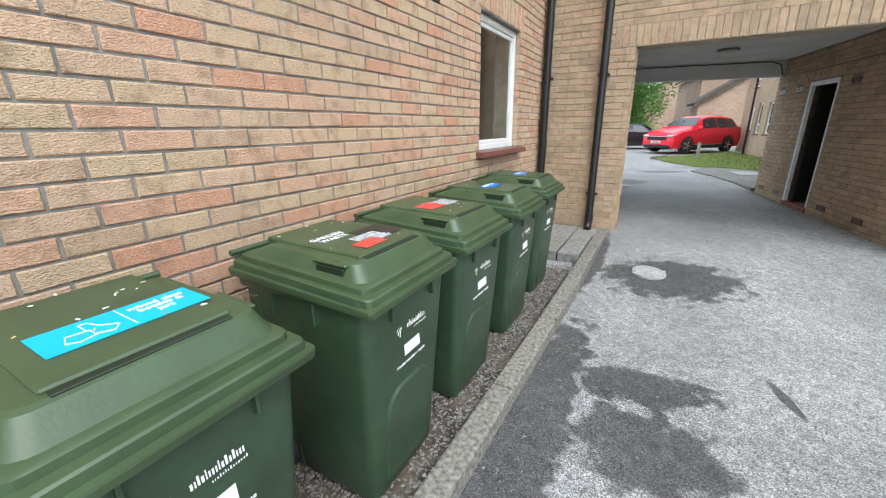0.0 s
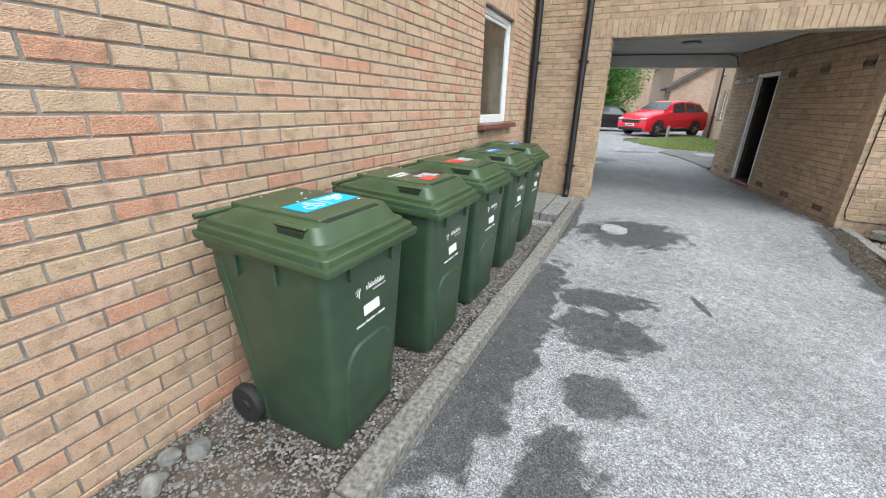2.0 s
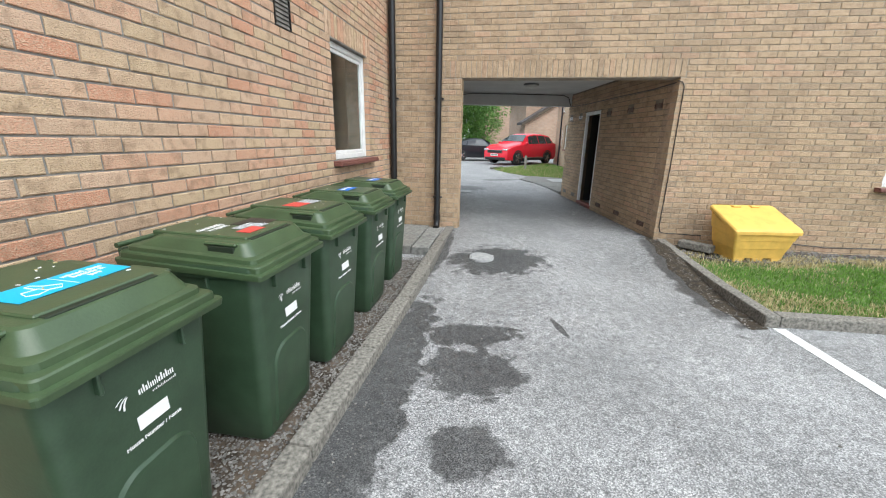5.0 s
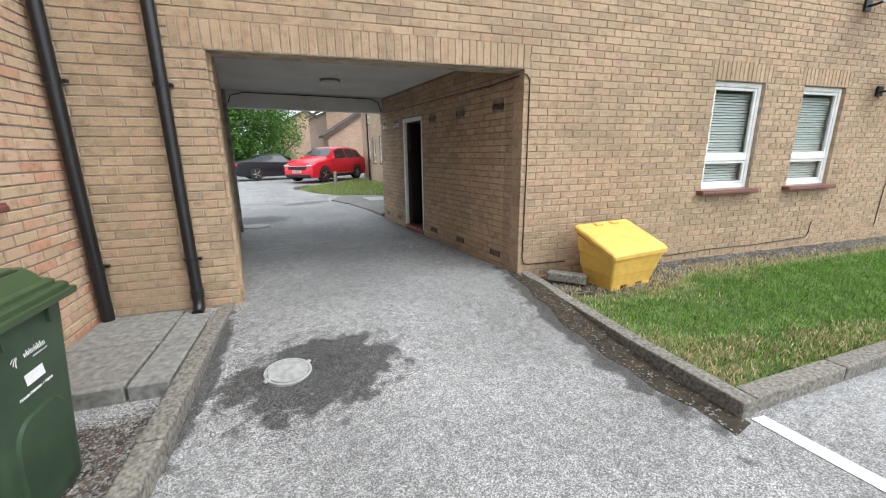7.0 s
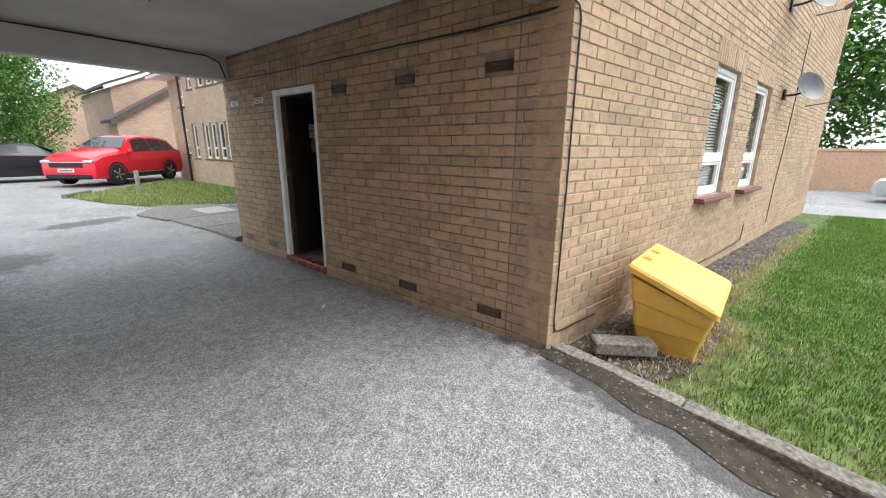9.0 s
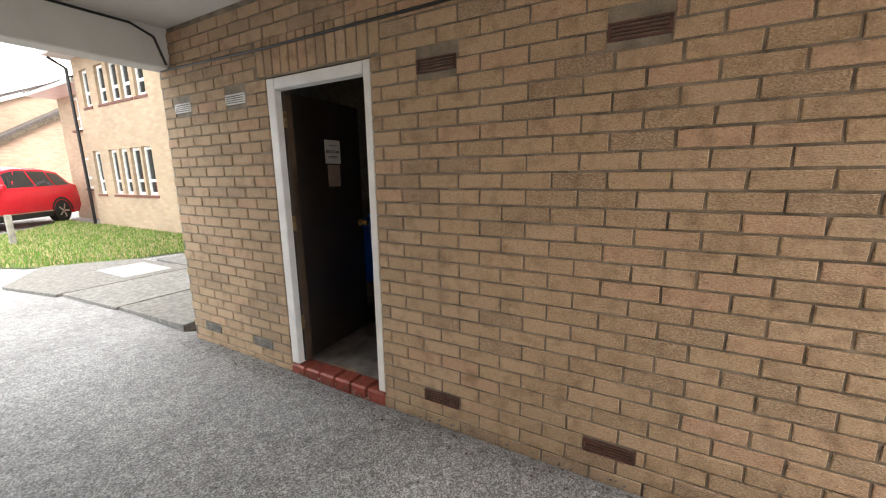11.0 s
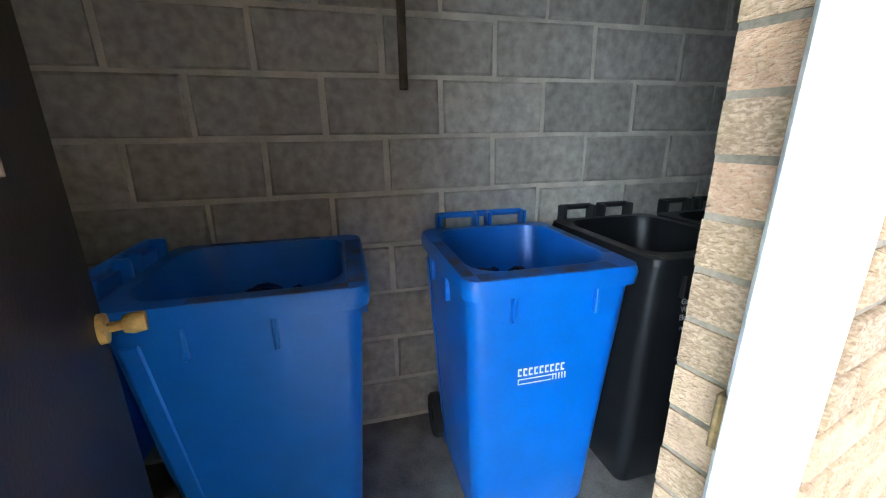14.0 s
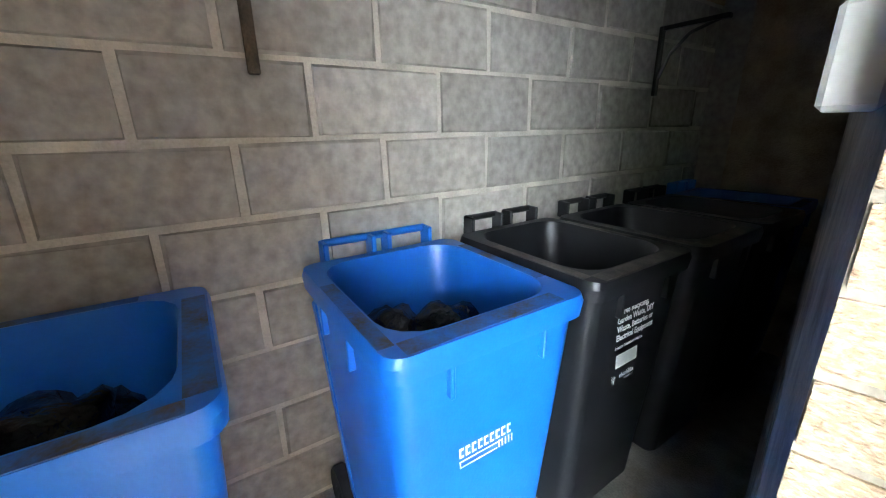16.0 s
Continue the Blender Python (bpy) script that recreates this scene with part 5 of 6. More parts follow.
# ---- vehicles ----
def car(name, m, paint, label, st, glass, wheels, r, plate=True, suv=False):
    """A car whose front is at -x. st: stations (x, sill, belt, roof, half width, half roof width);
    glass: (x0, x1) runs of side glass; wheels: axle places."""
    e = empty(name, m, label, "car")
    bm = bmesh.new()
    rows = []
    for x, zb, zt, zr, w, rw in st:
        rows.append([(x, -w * 0.93, zb), (x, -w, zb + 0.16), (x, -w, (zb + zt) / 2 + 0.08), (x, -w * 0.965, zt), (x, -rw, zr - 0.05 * (zr > zt + 0.1)), (x, -rw * 0.8, zr), (x, rw * 0.8, zr), (x, rw, zr - 0.05 * (zr > zt + 0.1)), (x, w * 0.965, zt), (x, w, (zb + zt) / 2 + 0.08), (x, w, zb + 0.16), (x, w * 0.93, zb)])
    loft(bm, rows)
    body = flat_smooth(part("body", bm, paint, e), 28)

    def at(x):
        for a, b in zip(st, st[1:]):
            if a[0] <= x <= b[0]:
                f = (x - a[0]) / (b[0] - a[0])
                return [p + f * (q - p) for p, q in zip(a, b)]
    for s in (-1, 1):
        for g0, g1, lo0, lo1 in glass:
            bm = bmesh.new()
            cols = []
            for k in range(7):
                x = g0 + (g1 - g0) * k / 6
                _, zb, zt, zr, w, rw = at(x)
                hi = zr - 0.10
                top = max(0.06, min(1, (hi - zt) / max(0.01, zr - 0.05 - zt)))
                yy = lambda f: s * (w * 0.965 + (rw - w * 0.965) * f + 0.006)
                zz = lambda f: zt + (zr - 0.05 - zt) * f
                cols.append([bm.verts.new((x, yy(0.07), zz(0.07))), bm.verts.new((x, yy(top), zz(top)))])
            for a, b in zip(cols, cols[1:]):
                bm.faces.new((a[0], b[0], b[1], a[1]))
            part("side_window", bm, CAR_GLASS, e)
        for x in wheels:
            bm = bmesh.new()
            yo = at(x)[4]
            loft(bm, [[(x + q * math.cos(a), s * y, r + q * math.sin(a)) for a in [k * math.pi / 12 for k in range(24)]] for q, y in ((r * 0.6, yo - 0.22), (r, yo - 0.2), (r, yo + 0.0), (r * 0.92, yo + 0.015), (r * 0.66, yo + 0.01))])
            tyre = flat_smooth(part("wheel", bm, RUBBER, e), 40)
            bm = bmesh.new()
            for k in range(5):
                a = k * 2 * math.pi / 5
                box(bm, (0.02, -0.008, -0.03), (r * 0.64, 0.008, 0.03), 0.004, pose(x, s * (yo + 0.022), r) @ pose(0, 0, 0, 0, math.degrees(a), 0))
            cyl(bm, (x, s * (yo + 0.01), r), (x, s * (yo + 0.03), r), 0.06, 12)
            part("rim", bm, CHROME, tyre)
            bm = bmesh.new()
            arc = [radians(a) for a in range(0, 181, 15)]
            for q0, q1 in ((r + 0.02, r + 0.09),):
                lo = [bm.verts.new((x + q0 * math.cos(a), s * (yo + 0.008), r + q0 * math.sin(a))) for a in arc]
                hi = [bm.verts.new((x + q1 * math.cos(a), s * (yo + 0.008), r + q1 * math.sin(a))) for a in arc]
                for k in range(len(arc) - 1):
                    bm.faces.new((lo[k], lo[k + 1], hi[k + 1], hi[k]))
            part("wheel_arch", bm, RUBBER if suv else paint, e)
        part("mirror", boxes(((glass[0][0] + 0.02, min(s * 0.90, s * 1.08), at(glass[0][0] + 0.1)[2]), (glass[0][0] + 0.14, max(s * 0.90, s * 1.08), at(glass[0][0] + 0.1)[2] + 0.15), 0.03)), paint, e)
        if suv:
            part("sill_trim", boxes(((wheels[0] + r + 0.05, min(s * 0.86, s * 0.935), 0.22), (wheels[1] - r - 0.05, max(s * 0.86, s * 0.935), 0.36), 0.015)), RUBBER, e)
            part("chrome_strip", boxes(((wheels[0] + r + 0.08, min(s * 0.93, s * 0.945), 0.37), (wheels[1] - r - 0.08, max(s * 0.93, s * 0.945), 0.40), 0.004)), CHROME, e)
    # windscreen
    for name2, k0, k1 in (("windscreen", glass[0][2], glass[0][3]),):
        a, b = at(k0), at(k1)
        bm = bmesh.new()
        bm.faces.new([bm.verts.new(v) for v in ((k0, -a[4] * 0.86, a[3] + 0.012), (k0, a[4] * 0.86, a[3] + 0.012), (k1, b[5] * 0.86, b[3] + 0.012), (k1, -b[5] * 0.86, b[3] + 0.012))])
        part(name2, bm, CAR_GLASS, e)
    return e, at


suv_st = [(0.0, 0.35, 0.62, 0.72, 0.72, 0.62), (0.08, 0.26, 0.78, 0.92, 0.86, 0.74), (0.5, 0.22, 0.95, 1.03, 0.92, 0.80), (1.15, 0.22, 1.03, 1.10, 0.925, 0.80), (1.35, 0.22, 1.05, 1.22, 0.925, 0.74), (1.95, 0.22, 1.07, 1.60, 0.925, 0.64), (2.4, 0.22, 1.08, 1.68, 0.925, 0.64), (3.4, 0.22, 1.10, 1.66, 0.925, 0.62), (4.05, 0.24, 1.13, 1.58, 0.91, 0.58), (4.40, 0.26, 1.12, 1.20, 0.88, 0.66), (4.56, 0.32, 0.95, 1.0, 0.80, 0.66)]
red, _ = car("red_car", pose(3.07, 21.35, 0.20, 0, 0, 40), RED_PAINT, "shiny red sport utility car parked beside the grass", suv_st, [(1.42, 2.72, 1.36, 1.94), (2.78, 3.45, 0, 0), (3.5, 4.1, 0, 0)], (0.88, 3.54), 0.345, suv=True)
part("grille", boxes(((-0.012, -0.55, 0.60), (0.05, 0.55, 0.76), 0.02)), RUBBER, red)
part("bumper", boxes(((-0.02, -0.74, 0.24), (0.12, 0.74, 0.42), 0.05)), RUBBER, red)
part("chrome_bar", boxes(((-0.02, -0.55, 0.755), (0.03, 0.55, 0.775), 0.006)), CHROME, red)
part("number_plate", boxes(((-0.04, -0.26, 0.46), (-0.022, 0.26, 0.57), 0.003)), PAPER, red)
part("plate_print", boxes(*[((-0.043, -0.2 + k * 0.06, 0.485), (-0.0395, -0.16 + k * 0.06, 0.545)) for k in range(7)]), LABEL_BLACK, red)
for s in (-1, 1):
    part("headlight", boxes(((0.0, min(s * 0.52, s * 0.83), 0.74), (0.24, max(s * 0.52, s * 0.83), 0.84), 0.03)), CHROME, red, "clear headlight")

cp_st = [(0.0, 0.32, 0.55, 0.62, 0.70, 0.6), (0.12, 0.2, 0.66, 0.74, 0.84, 0.74), (0.7, 0.18, 0.80, 0.88, 0.89, 0.78), (1.35, 0.18, 0.87, 0.94, 0.895, 0.76), (1.6, 0.18, 0.89, 1.05, 0.895, 0.68), (2.1, 0.18, 0.90, 1.33, 0.895, 0.56), (2.6, 0.18, 0.92, 1.38, 0.895, 0.56), (3.2, 0.18, 0.94, 1.30, 0.895, 0.54), (3.8, 0.2, 0.96, 1.06, 0.88, 0.66), (4.3, 0.22, 0.93, 1.0, 0.85, 0.72), (4.55, 0.3, 0.80, 0.86, 0.76, 0.64)]
grey, _ = car("grey_car", pose(4.8, 26.2, 0.20, 0, 0, 190), GREY_PAINT, "dark grey coupe parked beyond the red car", cp_st, [(1.65, 2.75, 1.62, 2.1), (2.82, 3.5, 0, 0)], (0.80, 3.56), 0.32)
for s in (-1, 1):
    part("tail_light", boxes(((4.42, min(s * 0.45, s * 0.80), 0.72), (4.54, max(s * 0.45, s * 0.80), 0.85), 0.02)), RED_PAINT, grey, "red tail light")
BLUE_PAINT = material("blue_car_paint", (0.02, 0.06, 0.32), 0.2, vary=0.03, bump=0)
SILVER_PAINT = material("silver_car_paint", (0.5, 0.52, 0.54), 0.25, metal=0.3, vary=0.03, bump=0)
car("blue_car", pose(3.4, 36, 0.2, 0, 0, 200), BLUE_PAINT, "blue car far across the car park", cp_st, [(1.65, 2.75, 1.62, 2.1), (2.82, 3.5, 0, 0)], (0.80, 3.56), 0.32)
car("white_car", pose(4.8, 31.5, 0.2, 0, 0, 30), WHITE, "white car with a dark soft top", cp_st, [(1.65, 2.75, 1.62, 2.1), (2.82, 3.5, 0, 0)], (0.80, 3.56), 0.32)
car("silver_car", pose(19.3, 1.2, 0.0, 0, 0, 252), SILVER_PAINT, "silver car parked beyond the lawn", cp_st, [(1.65, 2.75, 1.62, 2.1), (2.82, 3.5, 0, 0)], (0.80, 3.56), 0.32)
garden = tagged(part("garden_wall", boxes(((23.0, -16, -0.2), (23.25, 9, 1.55)), ((22.95, -16, 1.55), (23.3, 9, 1.65), 0.01)), PINK_BRICK), "red brick garden wall beyond the lawn", "wall")
post = part("wooden_post", boxes(((4.05, 17.95, 0.2), (4.15, 18.05, 0.82), 0.01)), CONCRETE)
tagged(post, "short grey post standing in the grass", "post")


# ---- far buildings ----
def far_window(parent, m, w, h):
    f = part("window", boxes(((0, -0.01, 0), (0.07, 0.05, h)), ((w - 0.07, -0.01, 0), (w, 0.05, h)), ((0.07, -0.01, 0), (w - 0.07, 0.05, 0.07)), ((0.07, -0.01, h - 0.07), (w - 0.07, 0.05, h)), ((0.07, -0.008, 0.32), (w - 0.07, 0.048, 0.39))), WHITE, parent)
    f.matrix_local = m
    part("pane", boxes(((0.07, 0.02, 0.07), (w - 0.07, 0.03, h - 0.07))), CAR_GLASS, f)
    part("sill", boxes(((-0.06, -0.10, -0.07), (w + 0.06, 0.0, -0.01))), SILL_RED, f)


house = empty("apartment_building", pose(0, 0, 0), "two-storey buff brick flats with white windows", "building")
ROOM_SIDE = pose(6.5, 0, 0, 0, 0, -90)     # x = -y of the world
lows = [(-17.55, 0.5), (-18.15, 0.5), (-18.75, 0.45), (-19.35, 0.45), (-20.35, 0.45), (-13.2, 0.6), (-14.4, 0.6)]
highs = [(-17.4, 0.5), (-18.1, 0.5), (-18.7, 0.5), (-19.4, 0.5), (-20.3, 0.45), (-13.2, 0.6)]
holes = [(a, a + w, 1.1, 2.28) for a, w in lows] + [(a, a + w, 3.45, 4.4) for a, w in highs]
flat_wall = wall_core("wall", ROOM_SIDE, -20.7, -9.96, -0.2, 4.75, 0.3, holes, FAR_BUFF, front=0.0, grow=0)
link(flat_wall, house, ROOM_SIDE)
del flat_wall["kind"]
for a, b, c, d in holes:
    far_window(house, ROOM_SIDE @ pose(a, 0.08, c), b - a, d - c)
part("wall", boxes(((6.81, 10.0, -0.2), (12, 20.7, 4.75)), ((7.25, 20.71, -0.2), (12, 24.6, 4.2))), FAR_BUFF, house)
for y, z in ((22.2, 1.2), (23.2, 1.2), (22.2, 3.1), (23.4, 3.1)):
    far_window(house, pose(7.24, y, z, 0, 0, -90), 0.5, 1.0)
part("roof", boxes(((5.95, 9.9, 4.75), (12, 20.9, 4.86)), ((6.5, 20.91, 4.2), (12, 24.7, 4.31))), WHITE, house, "white eaves board")
bm = bmesh.new()
for x0, y0, y1, z in ((5.9, 9.8, 21.0, 4.87), (6.45, 21.01, 24.8, 4.32)):
    vs = [bm.verts.new(v) for v in ((x0, y0, z), (x0, y1, z), (x0 + 4, y1, z + 2.2), (x0 + 4, y0, z + 2.2))]
    bm.faces.new(vs)
    bm.faces.new([bm.verts.new(v) for v in ((x0, y0, z - 0.02), (x0 + 4, y0, z + 2.18), (x0 + 4, y0, z - 0.02))])
    bm.faces.new([bm.verts.new(v) for v in ((x0, y1, z - 0.02), (x0 + 4, y1, z + 2.18), (x0 + 4, y1, z - 0.02))])
part("roof", bm, ROOF_TILE, house)
bm = bmesh.new()
tube(bm, [(6.05, 20.78, 4.72), (6.4, 20.78, 4.5), (6.42, 20.78, 0.2)], 0.04, 8)
part("drainpipe", bm, PIPE_BLACK, house)


def gable(name, m, w, eave, peak, px, depth, label):
    """A gable-ended house: its end wall at y = 0 from x = 0 to w, with the ridge at px."""
    e = empty(name, m, label, "building")
    bm = bmesh.new()
    prof = [(0, -0.3), (w, -0.3), (w, eave), (px, peak), (0, eave)]
    loft(bm, [[(x, 0, z) for x, z in prof], [(x, depth, z) for x, z in prof]])
    part("wall", bm, FAR_PINK, e)
    for x0, z0, x1, z1 in ((-0.3, eave - 0.2 * (peak - eave) / max(px, 0.1) * 0.3, px, peak), (px, peak, w + 0.3, eave)):
        bm = bmesh.new()
        vs = []
        for y in (-0.15, depth + 0.15):
            vs.append([(x0, y, z0), (x1, y, z1), (x1, y, z1 + 0.16), (x0, y, z0 + 0.16)])
        loft(bm, vs)
        part("roof", bm, ROOF_TILE, e)
        bm = bmesh.new()
        loft(bm, [[(x0, y, z0 - 0.16), (x1, y, z1 - 0.16), (x1, y, z1 + 0.03), (x0, y, z0 + 0.03)] for y in (-0.2, -0.16)])
        part("verge_board", bm, WHITE if name == "brick_house" else BARK, e)
    return e


gable("brick_house", pose(7.0, 33.0, 0.1), 9.0, 4.6, 6.6, 4.2, 8, "brown brick house end with a white verge")
gable("brick_annexe", pose(6.6, 31.0, 0.1), 3.6, 2.6, 5.0, 3.59, 1.8, "low brick annexe with a dark sloping verge")
gable("distant_house", pose(5.0, 52, 0), 7, 4.5, 6.5, 3.5, 8, "distant house with a grey roof")


# ---- trees ----
def tree(m, height, radius, label, seed, leaves=7000, size=0.22):
    rnd = random.Random(seed)
    e = empty("tree", m, label, "tree")
    bm = bmesh.new()
    tube(bm, [(0, 0, -0.1), (0.05, 0, height * 0.2), (0.0, 0.1, height * 0.45), (0.1, 0.0, height * 0.75)], 0.16, 10)
    for v in bm.verts:
        k = 1.25 - 0.9 * max(0, v.co.z) / height
        v.co.x *= k
        v.co.y *= k
    for i in range(9):
        a, z = rnd.uniform(0, 6.28), height * rnd.uniform(0.25, 0.6)
        tube(bm, [(0, 0, z), (math.cos(a) * radius * 0.4, math.sin(a) * radius * 0.4, z + height * 0.1), (math.cos(a) * radius * 0.75, math.sin(a) * radius * 0.75, z + height * 0.22)], 0.045, 6)
    part("trunk", bm, BARK, e)
    clumps = []
    for i in range(70):
        a, b = rnd.uniform(0, 6.28), rnd.uniform(-1.0, 1.0)
        q = rnd.uniform(0.35, 0.85)
        clumps.append((math.cos(a) * radius * q * math.sqrt(1 - b * b * 0.8), math.sin(a) * radius * q * math.sqrt(1 - b * b * 0.8), height * 0.53 + b * height * 0.42, radius * rnd.uniform(0.24, 0.42)))
    verts, faces = [], []
    for i in range(leaves):
        cx, cy, cz, cr = clumps[i % len(clumps)]
        d = Vector((rnd.gauss(0, 1), rnd.gauss(0, 1), rnd.gauss(0, 1))).normalized() * cr * rnd.uniform(0.55, 1.08)
        p = Vector((cx, cy, cz)) + d
        s = size * rnd.uniform(0.6, 1.3)
        q = Euler((rnd.uniform(-1, 1), rnd.uniform(-1, 1), rnd.uniform(0, 6.28))).to_matrix()
        o = len(verts)
        verts += [tuple(p + q @ Vector(v)) for v in ((-s * 0.5, 0, 0), (0, -s * 0.28, 0.03), (s * 0.5, 0, 0), (0, s * 0.28, 0.03))]
        faces.append((o, o + 1, o + 2, o + 3))
    me = bpy.data.meshes.new("crown")
    me.from_pydata(verts, [], faces)
    me.materials.append(LEAVES)
    tagged(link(new("crown", me), e), kind="stuff")
    return e


tree(pose(0.4, 33, 0), 9.5, 4.6, "broad green leafy tree behind the parked cars", 3, 64000, 0.19)
tree(pose(5.2, 48, 0), 6, 2.4, "small green tree between far houses", 5, 3000)
tree(pose(-7, 37, 0), 9, 4.5, "green leafy tree beyond the car park", 6, 14000, 0.3)
tree(pose(26, -4, 0), 8, 4.5, "green tree beyond the lawn", 7, 14000, 0.34)
tree(pose(30, 3.5, 0), 9, 5.0, "green tree beyond the lawn", 8, 14000, 0.34)
tree(pose(25, -13, 0), 8, 4.5, "green tree beyond the lawn", 9, 12000, 0.34)
tree(pose(5, -26, 0), 9, 5.0, "green tree behind the court", 10, 5000)

# ---- loose stones, grass ----
for x, y, a in ((2.72, 6.75, 30), (0.1, 4.05, 10)):
    scrap = part("paper_scrap", boxes(((-0.035, -0.008, 0), (0.0, 0.008, 0.004), 0.0015), ((-0.004, -0.006, 0.001), (0.03, 0.012, 0.007), 0.0015)), PAPER)
    scrap.matrix_world = pose(x, y, level(x, y) + 0.001, 0, 0, a)
    tagged(scrap, "small white scrap of paper lying on the asphalt", "litter", "scraps on the drive")
scatter("gravel", bed_pts, 42000, PEBBLE, lambda x, y: 0.058 + 0.02 * noise.noise(Vector((x * 3, y * 3, 1))), 11, size=(0.004, 0.011), label="loose grey gravel round the bins")
for i, (x, y, s) in enumerate([(-1.37, 0.06, 0.045), (-1.45, 0.0, 0.04), (-1.40, -0.12, 0.05), (-1.30, 0.31, 0.025)]):
    bm = bmesh.new()
    bmesh.ops.create_icosphere(bm, subdivisions=3, radius=s)
    for v in bm.verts:
        v.co *= 1 + 0.5 * noise.noise(v.co * 22 + Vector((i * 4, 0, 0)))
        v.co.z *= 0.7
    ob = part("rubble", bm, SLAB if i != 3 else STRAW)
    ob.matrix_world = pose(x, y, 0.075)
    tagged(ob, "pale lump of rubble lying on the gravel", "rubble", "rubble by the wall")
scatter("gravel", strip_pts, 5000, PEBBLE, lambda x, y: lawn_z(x, y) + 0.014, 12, size=(0.008, 0.022), label="loose gravel along the facade")
edge_pts = [(3.37, 4.97), (3.28, 4.35), (3.12, 3.43), (3.02, 2.91), (2.98, 2.40), (2.80, 2.38), (2.84, 2.62), (2.80, 2.85), (2.86, 3.1), (2.84, 3.3), (2.90, 3.55), (2.89, 3.8), (3.02, 4.1), (3.01, 4.3), (3.12, 4.55), (3.18, 4.97)]
sheet("dirt_strip", edge_pts, MOSS, lambda x, y: level(x, y) + 0.004, 0.12, 0.003)["kind"] = "structure"
scatter("grit", edge_pts, 700, PEBBLE, lambda x, y: level(x, y) + 0.004, 13, size=(0.003, 0.010), label="dark grit and moss beside the kerb")
kerb_edge = [(-0.57 + 0.178 * y, y) for y in (-2.5, 5.3)] + [(-0.38 + 0.178 * y, y) for y in (5.3, -2.5)]
scatter("grit", kerb_edge, 2600, PEBBLE, lambda x, y: level(x, y) + 0.001, 14, size=(0.003, 0.008), label="fine grit in the gutter")
drive = [(-0.3, -0.5), (2.9, -0.5), (2.9, 5), (3.2, 9.5), (0.6, 9.5), (0.4, 5)]
scatter("grit", drive, 160, PEBBLE, lambda x, y: level(x, y) + 0.001, 15, size=(0.004, 0.010), label="stray stones on the drive")
wall_edge = [(3.31, 5.1), (3.31, 9.6), (3.15, 9.6), (3.12, 5.1)]
scatter("grit", wall_edge, 900, PEBBLE, lambda x, y: level(x, y) + 0.001, 16, size=(0.003, 0.009), label="grit along the passage wall")


def lush(x, y):
    f = 0.5 + noise.noise(Vector((x * 1.3, y * 1.3, 4)))
    rim = min(1, max(0.05, (x - 3.1) * 1.6)) * min(1, max(0.02, (4.93 - 0.167 * (x - 3.36) - y - 0.5 - 0.25 * (x < 5)) * 3))
    return min(1, rim * (0.6 + f))


scatter("grass", lawn_pts, 110000, BLADES, lawn_z, 21, "blade", (0.016, 0.042), "short mown green grass", lush)
scatter("dry_grass", [p for p in lawn_pts if p[0] < 7] + [(7, 3.9)], 6000, STRAW, lawn_z, 22, "blade", (0.02, 0.05), "dry straw-coloured grass at the edges", lambda x, y: 1.05 - lush(x, y))
fringe = [(3.3, 4.5), (4.3, 3.85), (5.2, 4.0), (6.5, 3.8), (11, 3.1), (11, 3.3), (6.5, 4.15), (5.2, 4.35), (4.2, 4.2)]
scatter("dry_grass", fringe, 7000, STRAW, lambda x, y: lawn_z(x, y) + 0.012, 25, "blade", (0.02, 0.06), "matted dry grass between lawn and gravel", lambda x, y: 0.5 + 1.2 * noise.noise(Vector((x * 2.2, y * 3, 9))))
corner_patch = [(3.12, 2.62), (3.22, 3.3), (3.9, 3.0), (5.2, 2.6), (5.6, 2.25)]
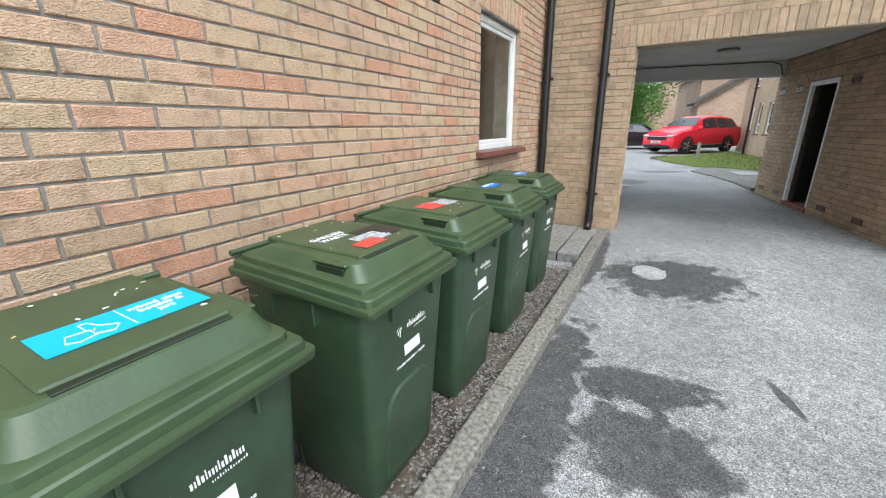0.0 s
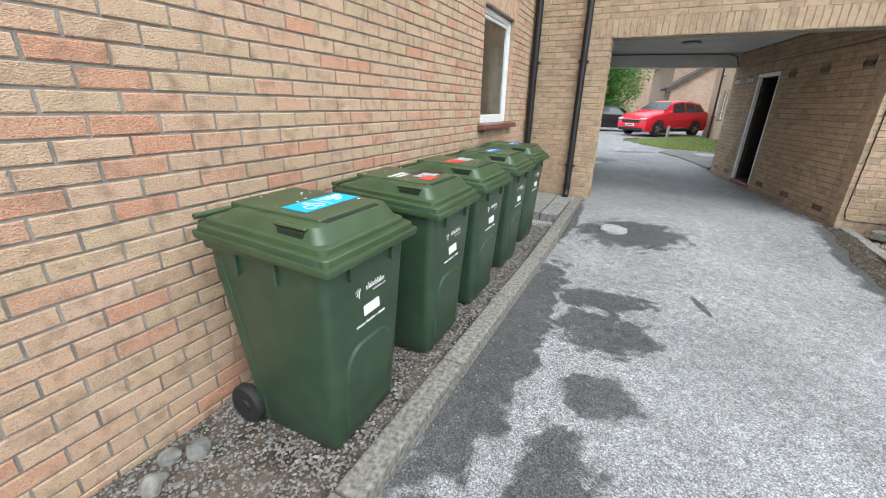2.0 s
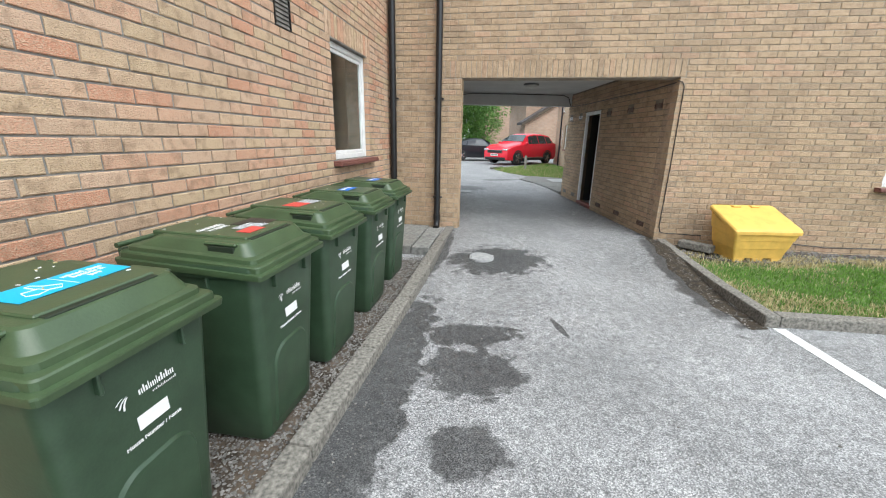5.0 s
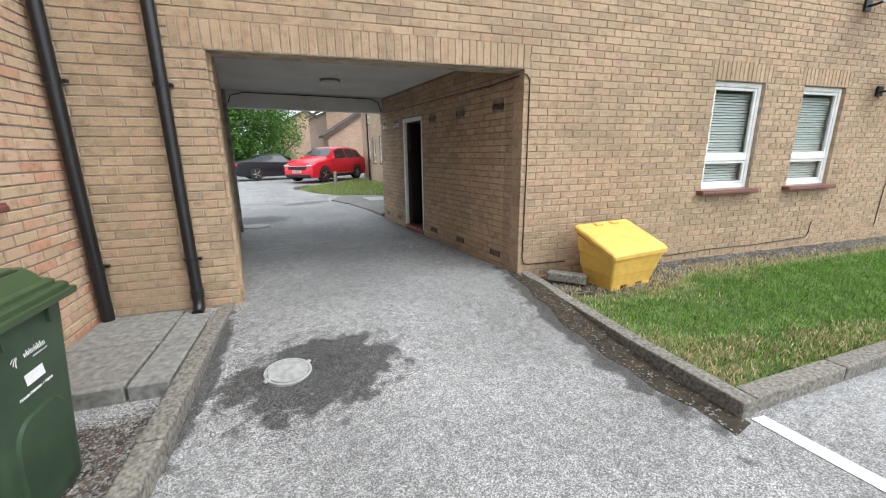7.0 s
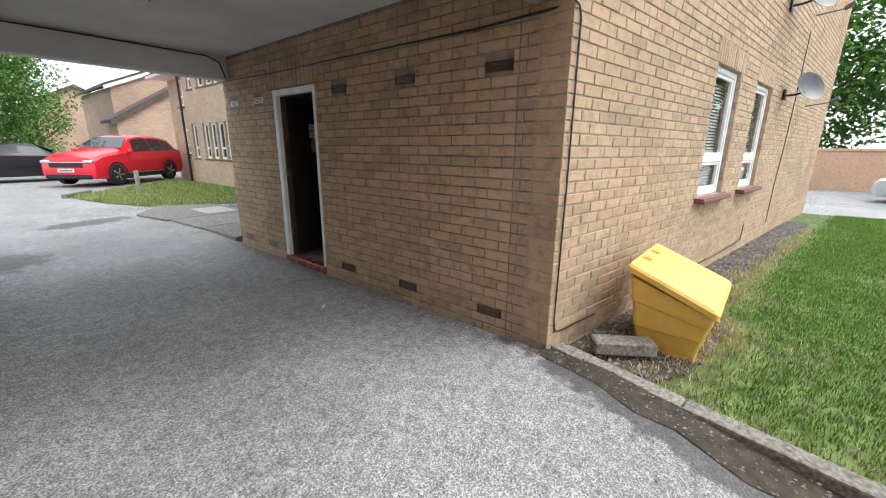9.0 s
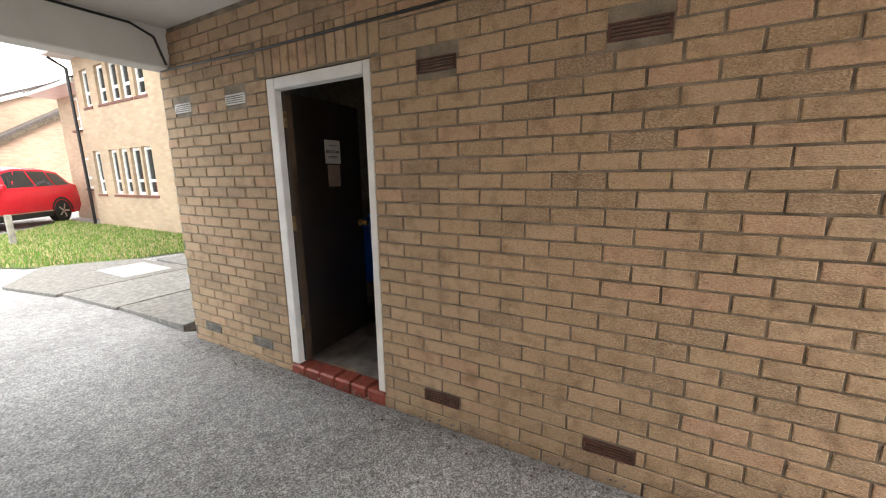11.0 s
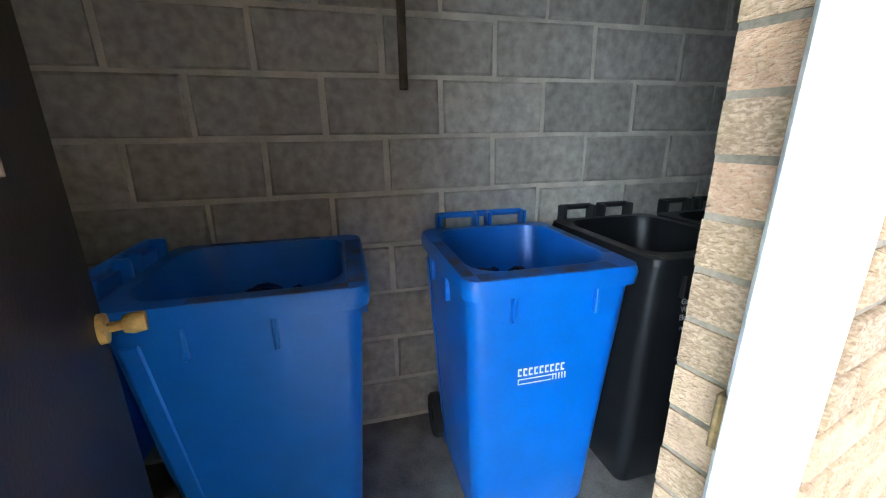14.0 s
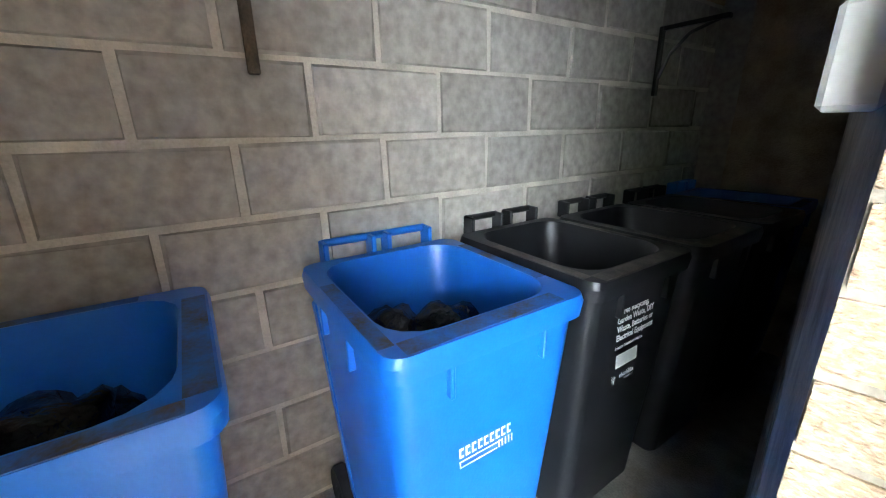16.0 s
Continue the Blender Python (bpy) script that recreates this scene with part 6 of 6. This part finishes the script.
scatter("dry_grass", corner_patch, 4500, STRAW, lawn_z, 26, "blade", (0.02, 0.055), "straw-coloured grass at the corner of the lawn", lambda x, y: 0.6 + 1.2 * noise.noise(Vector((x * 2.5, y * 2.5, 2))))
scatter("grass", far_lawn, 16000, BLADES, far_z, 23, "blade", (0.04, 0.09), "dry green grass beyond the archway")
scatter("dry_grass", far_lawn, 14000, STRAW, far_z, 24, "blade", (0.04, 0.08), "dry grass beyond the archway")

# ---- brickwork, last ----
soldier = (0.83, 3.97 + 0.06, 2.36, 2.59)
brick_face(wing, WING_FACE, -9, -0.0, 0.005, 5.4, [W_WIN, (W_VENT[0] - 0.005, W_VENT[1] + 0.005, W_VENT[2] - 0.01, W_VENT[3] + 0.01)], PINK_BRICK, (-6.6, -4.6, 0.7, 2.0), depth=0.1, shift=0.05, soldiers=[(W_WIN[0] - 0.1, W_WIN[1] + 0.1, 2.47, 2.70)])
brick_face(facade, WING, 0.0, 15.0, -0.27, 5.4, [h for h in facade_holes], BUFF_BRICK, (4.0, 6.6, 0.2, 2.0), depth=0.276, shift=0.1, soldiers=[soldier] + [(h[0] - 0.08, h[1] + 0.08, 2.362, 2.59) for h in facade_holes[1:]])
brick_face(passage, PASS_R, -4.68, -0.284, 0.03, 2.61, [DOOR, *VENTS], BUFF_BRICK, (-2.6, 0.0, 0.5, 1.9), depth=0.171, shift=0.03, soldiers=[(-3.50, -2.51, 2.14, 2.36)])
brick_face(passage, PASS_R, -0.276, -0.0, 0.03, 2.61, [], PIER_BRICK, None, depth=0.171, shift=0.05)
brick_face(left, PASS_L, 0.0, 4.5, 0.03, 2.61, [], BUFF_BRICK, (0.0, 1.2, 0.3, 2.2), shift=0.06)
brick_face(store_back, STORE_BACK, 0.0, 4.05, 0.188, 2.12, [], BLOCK, (0.0, 4.05, 0.0, 2.2), 0.422, 0.197, 0.018, 0.06, shift=0.31, name="block", worn=0.0055)
brick_face(store_back, STORE_BACK, 0.0, 4.05, 2.13, 2.52, [], BUFF_BRICK, (0.3, 1.8, 2.1, 2.5), depth=0.06)
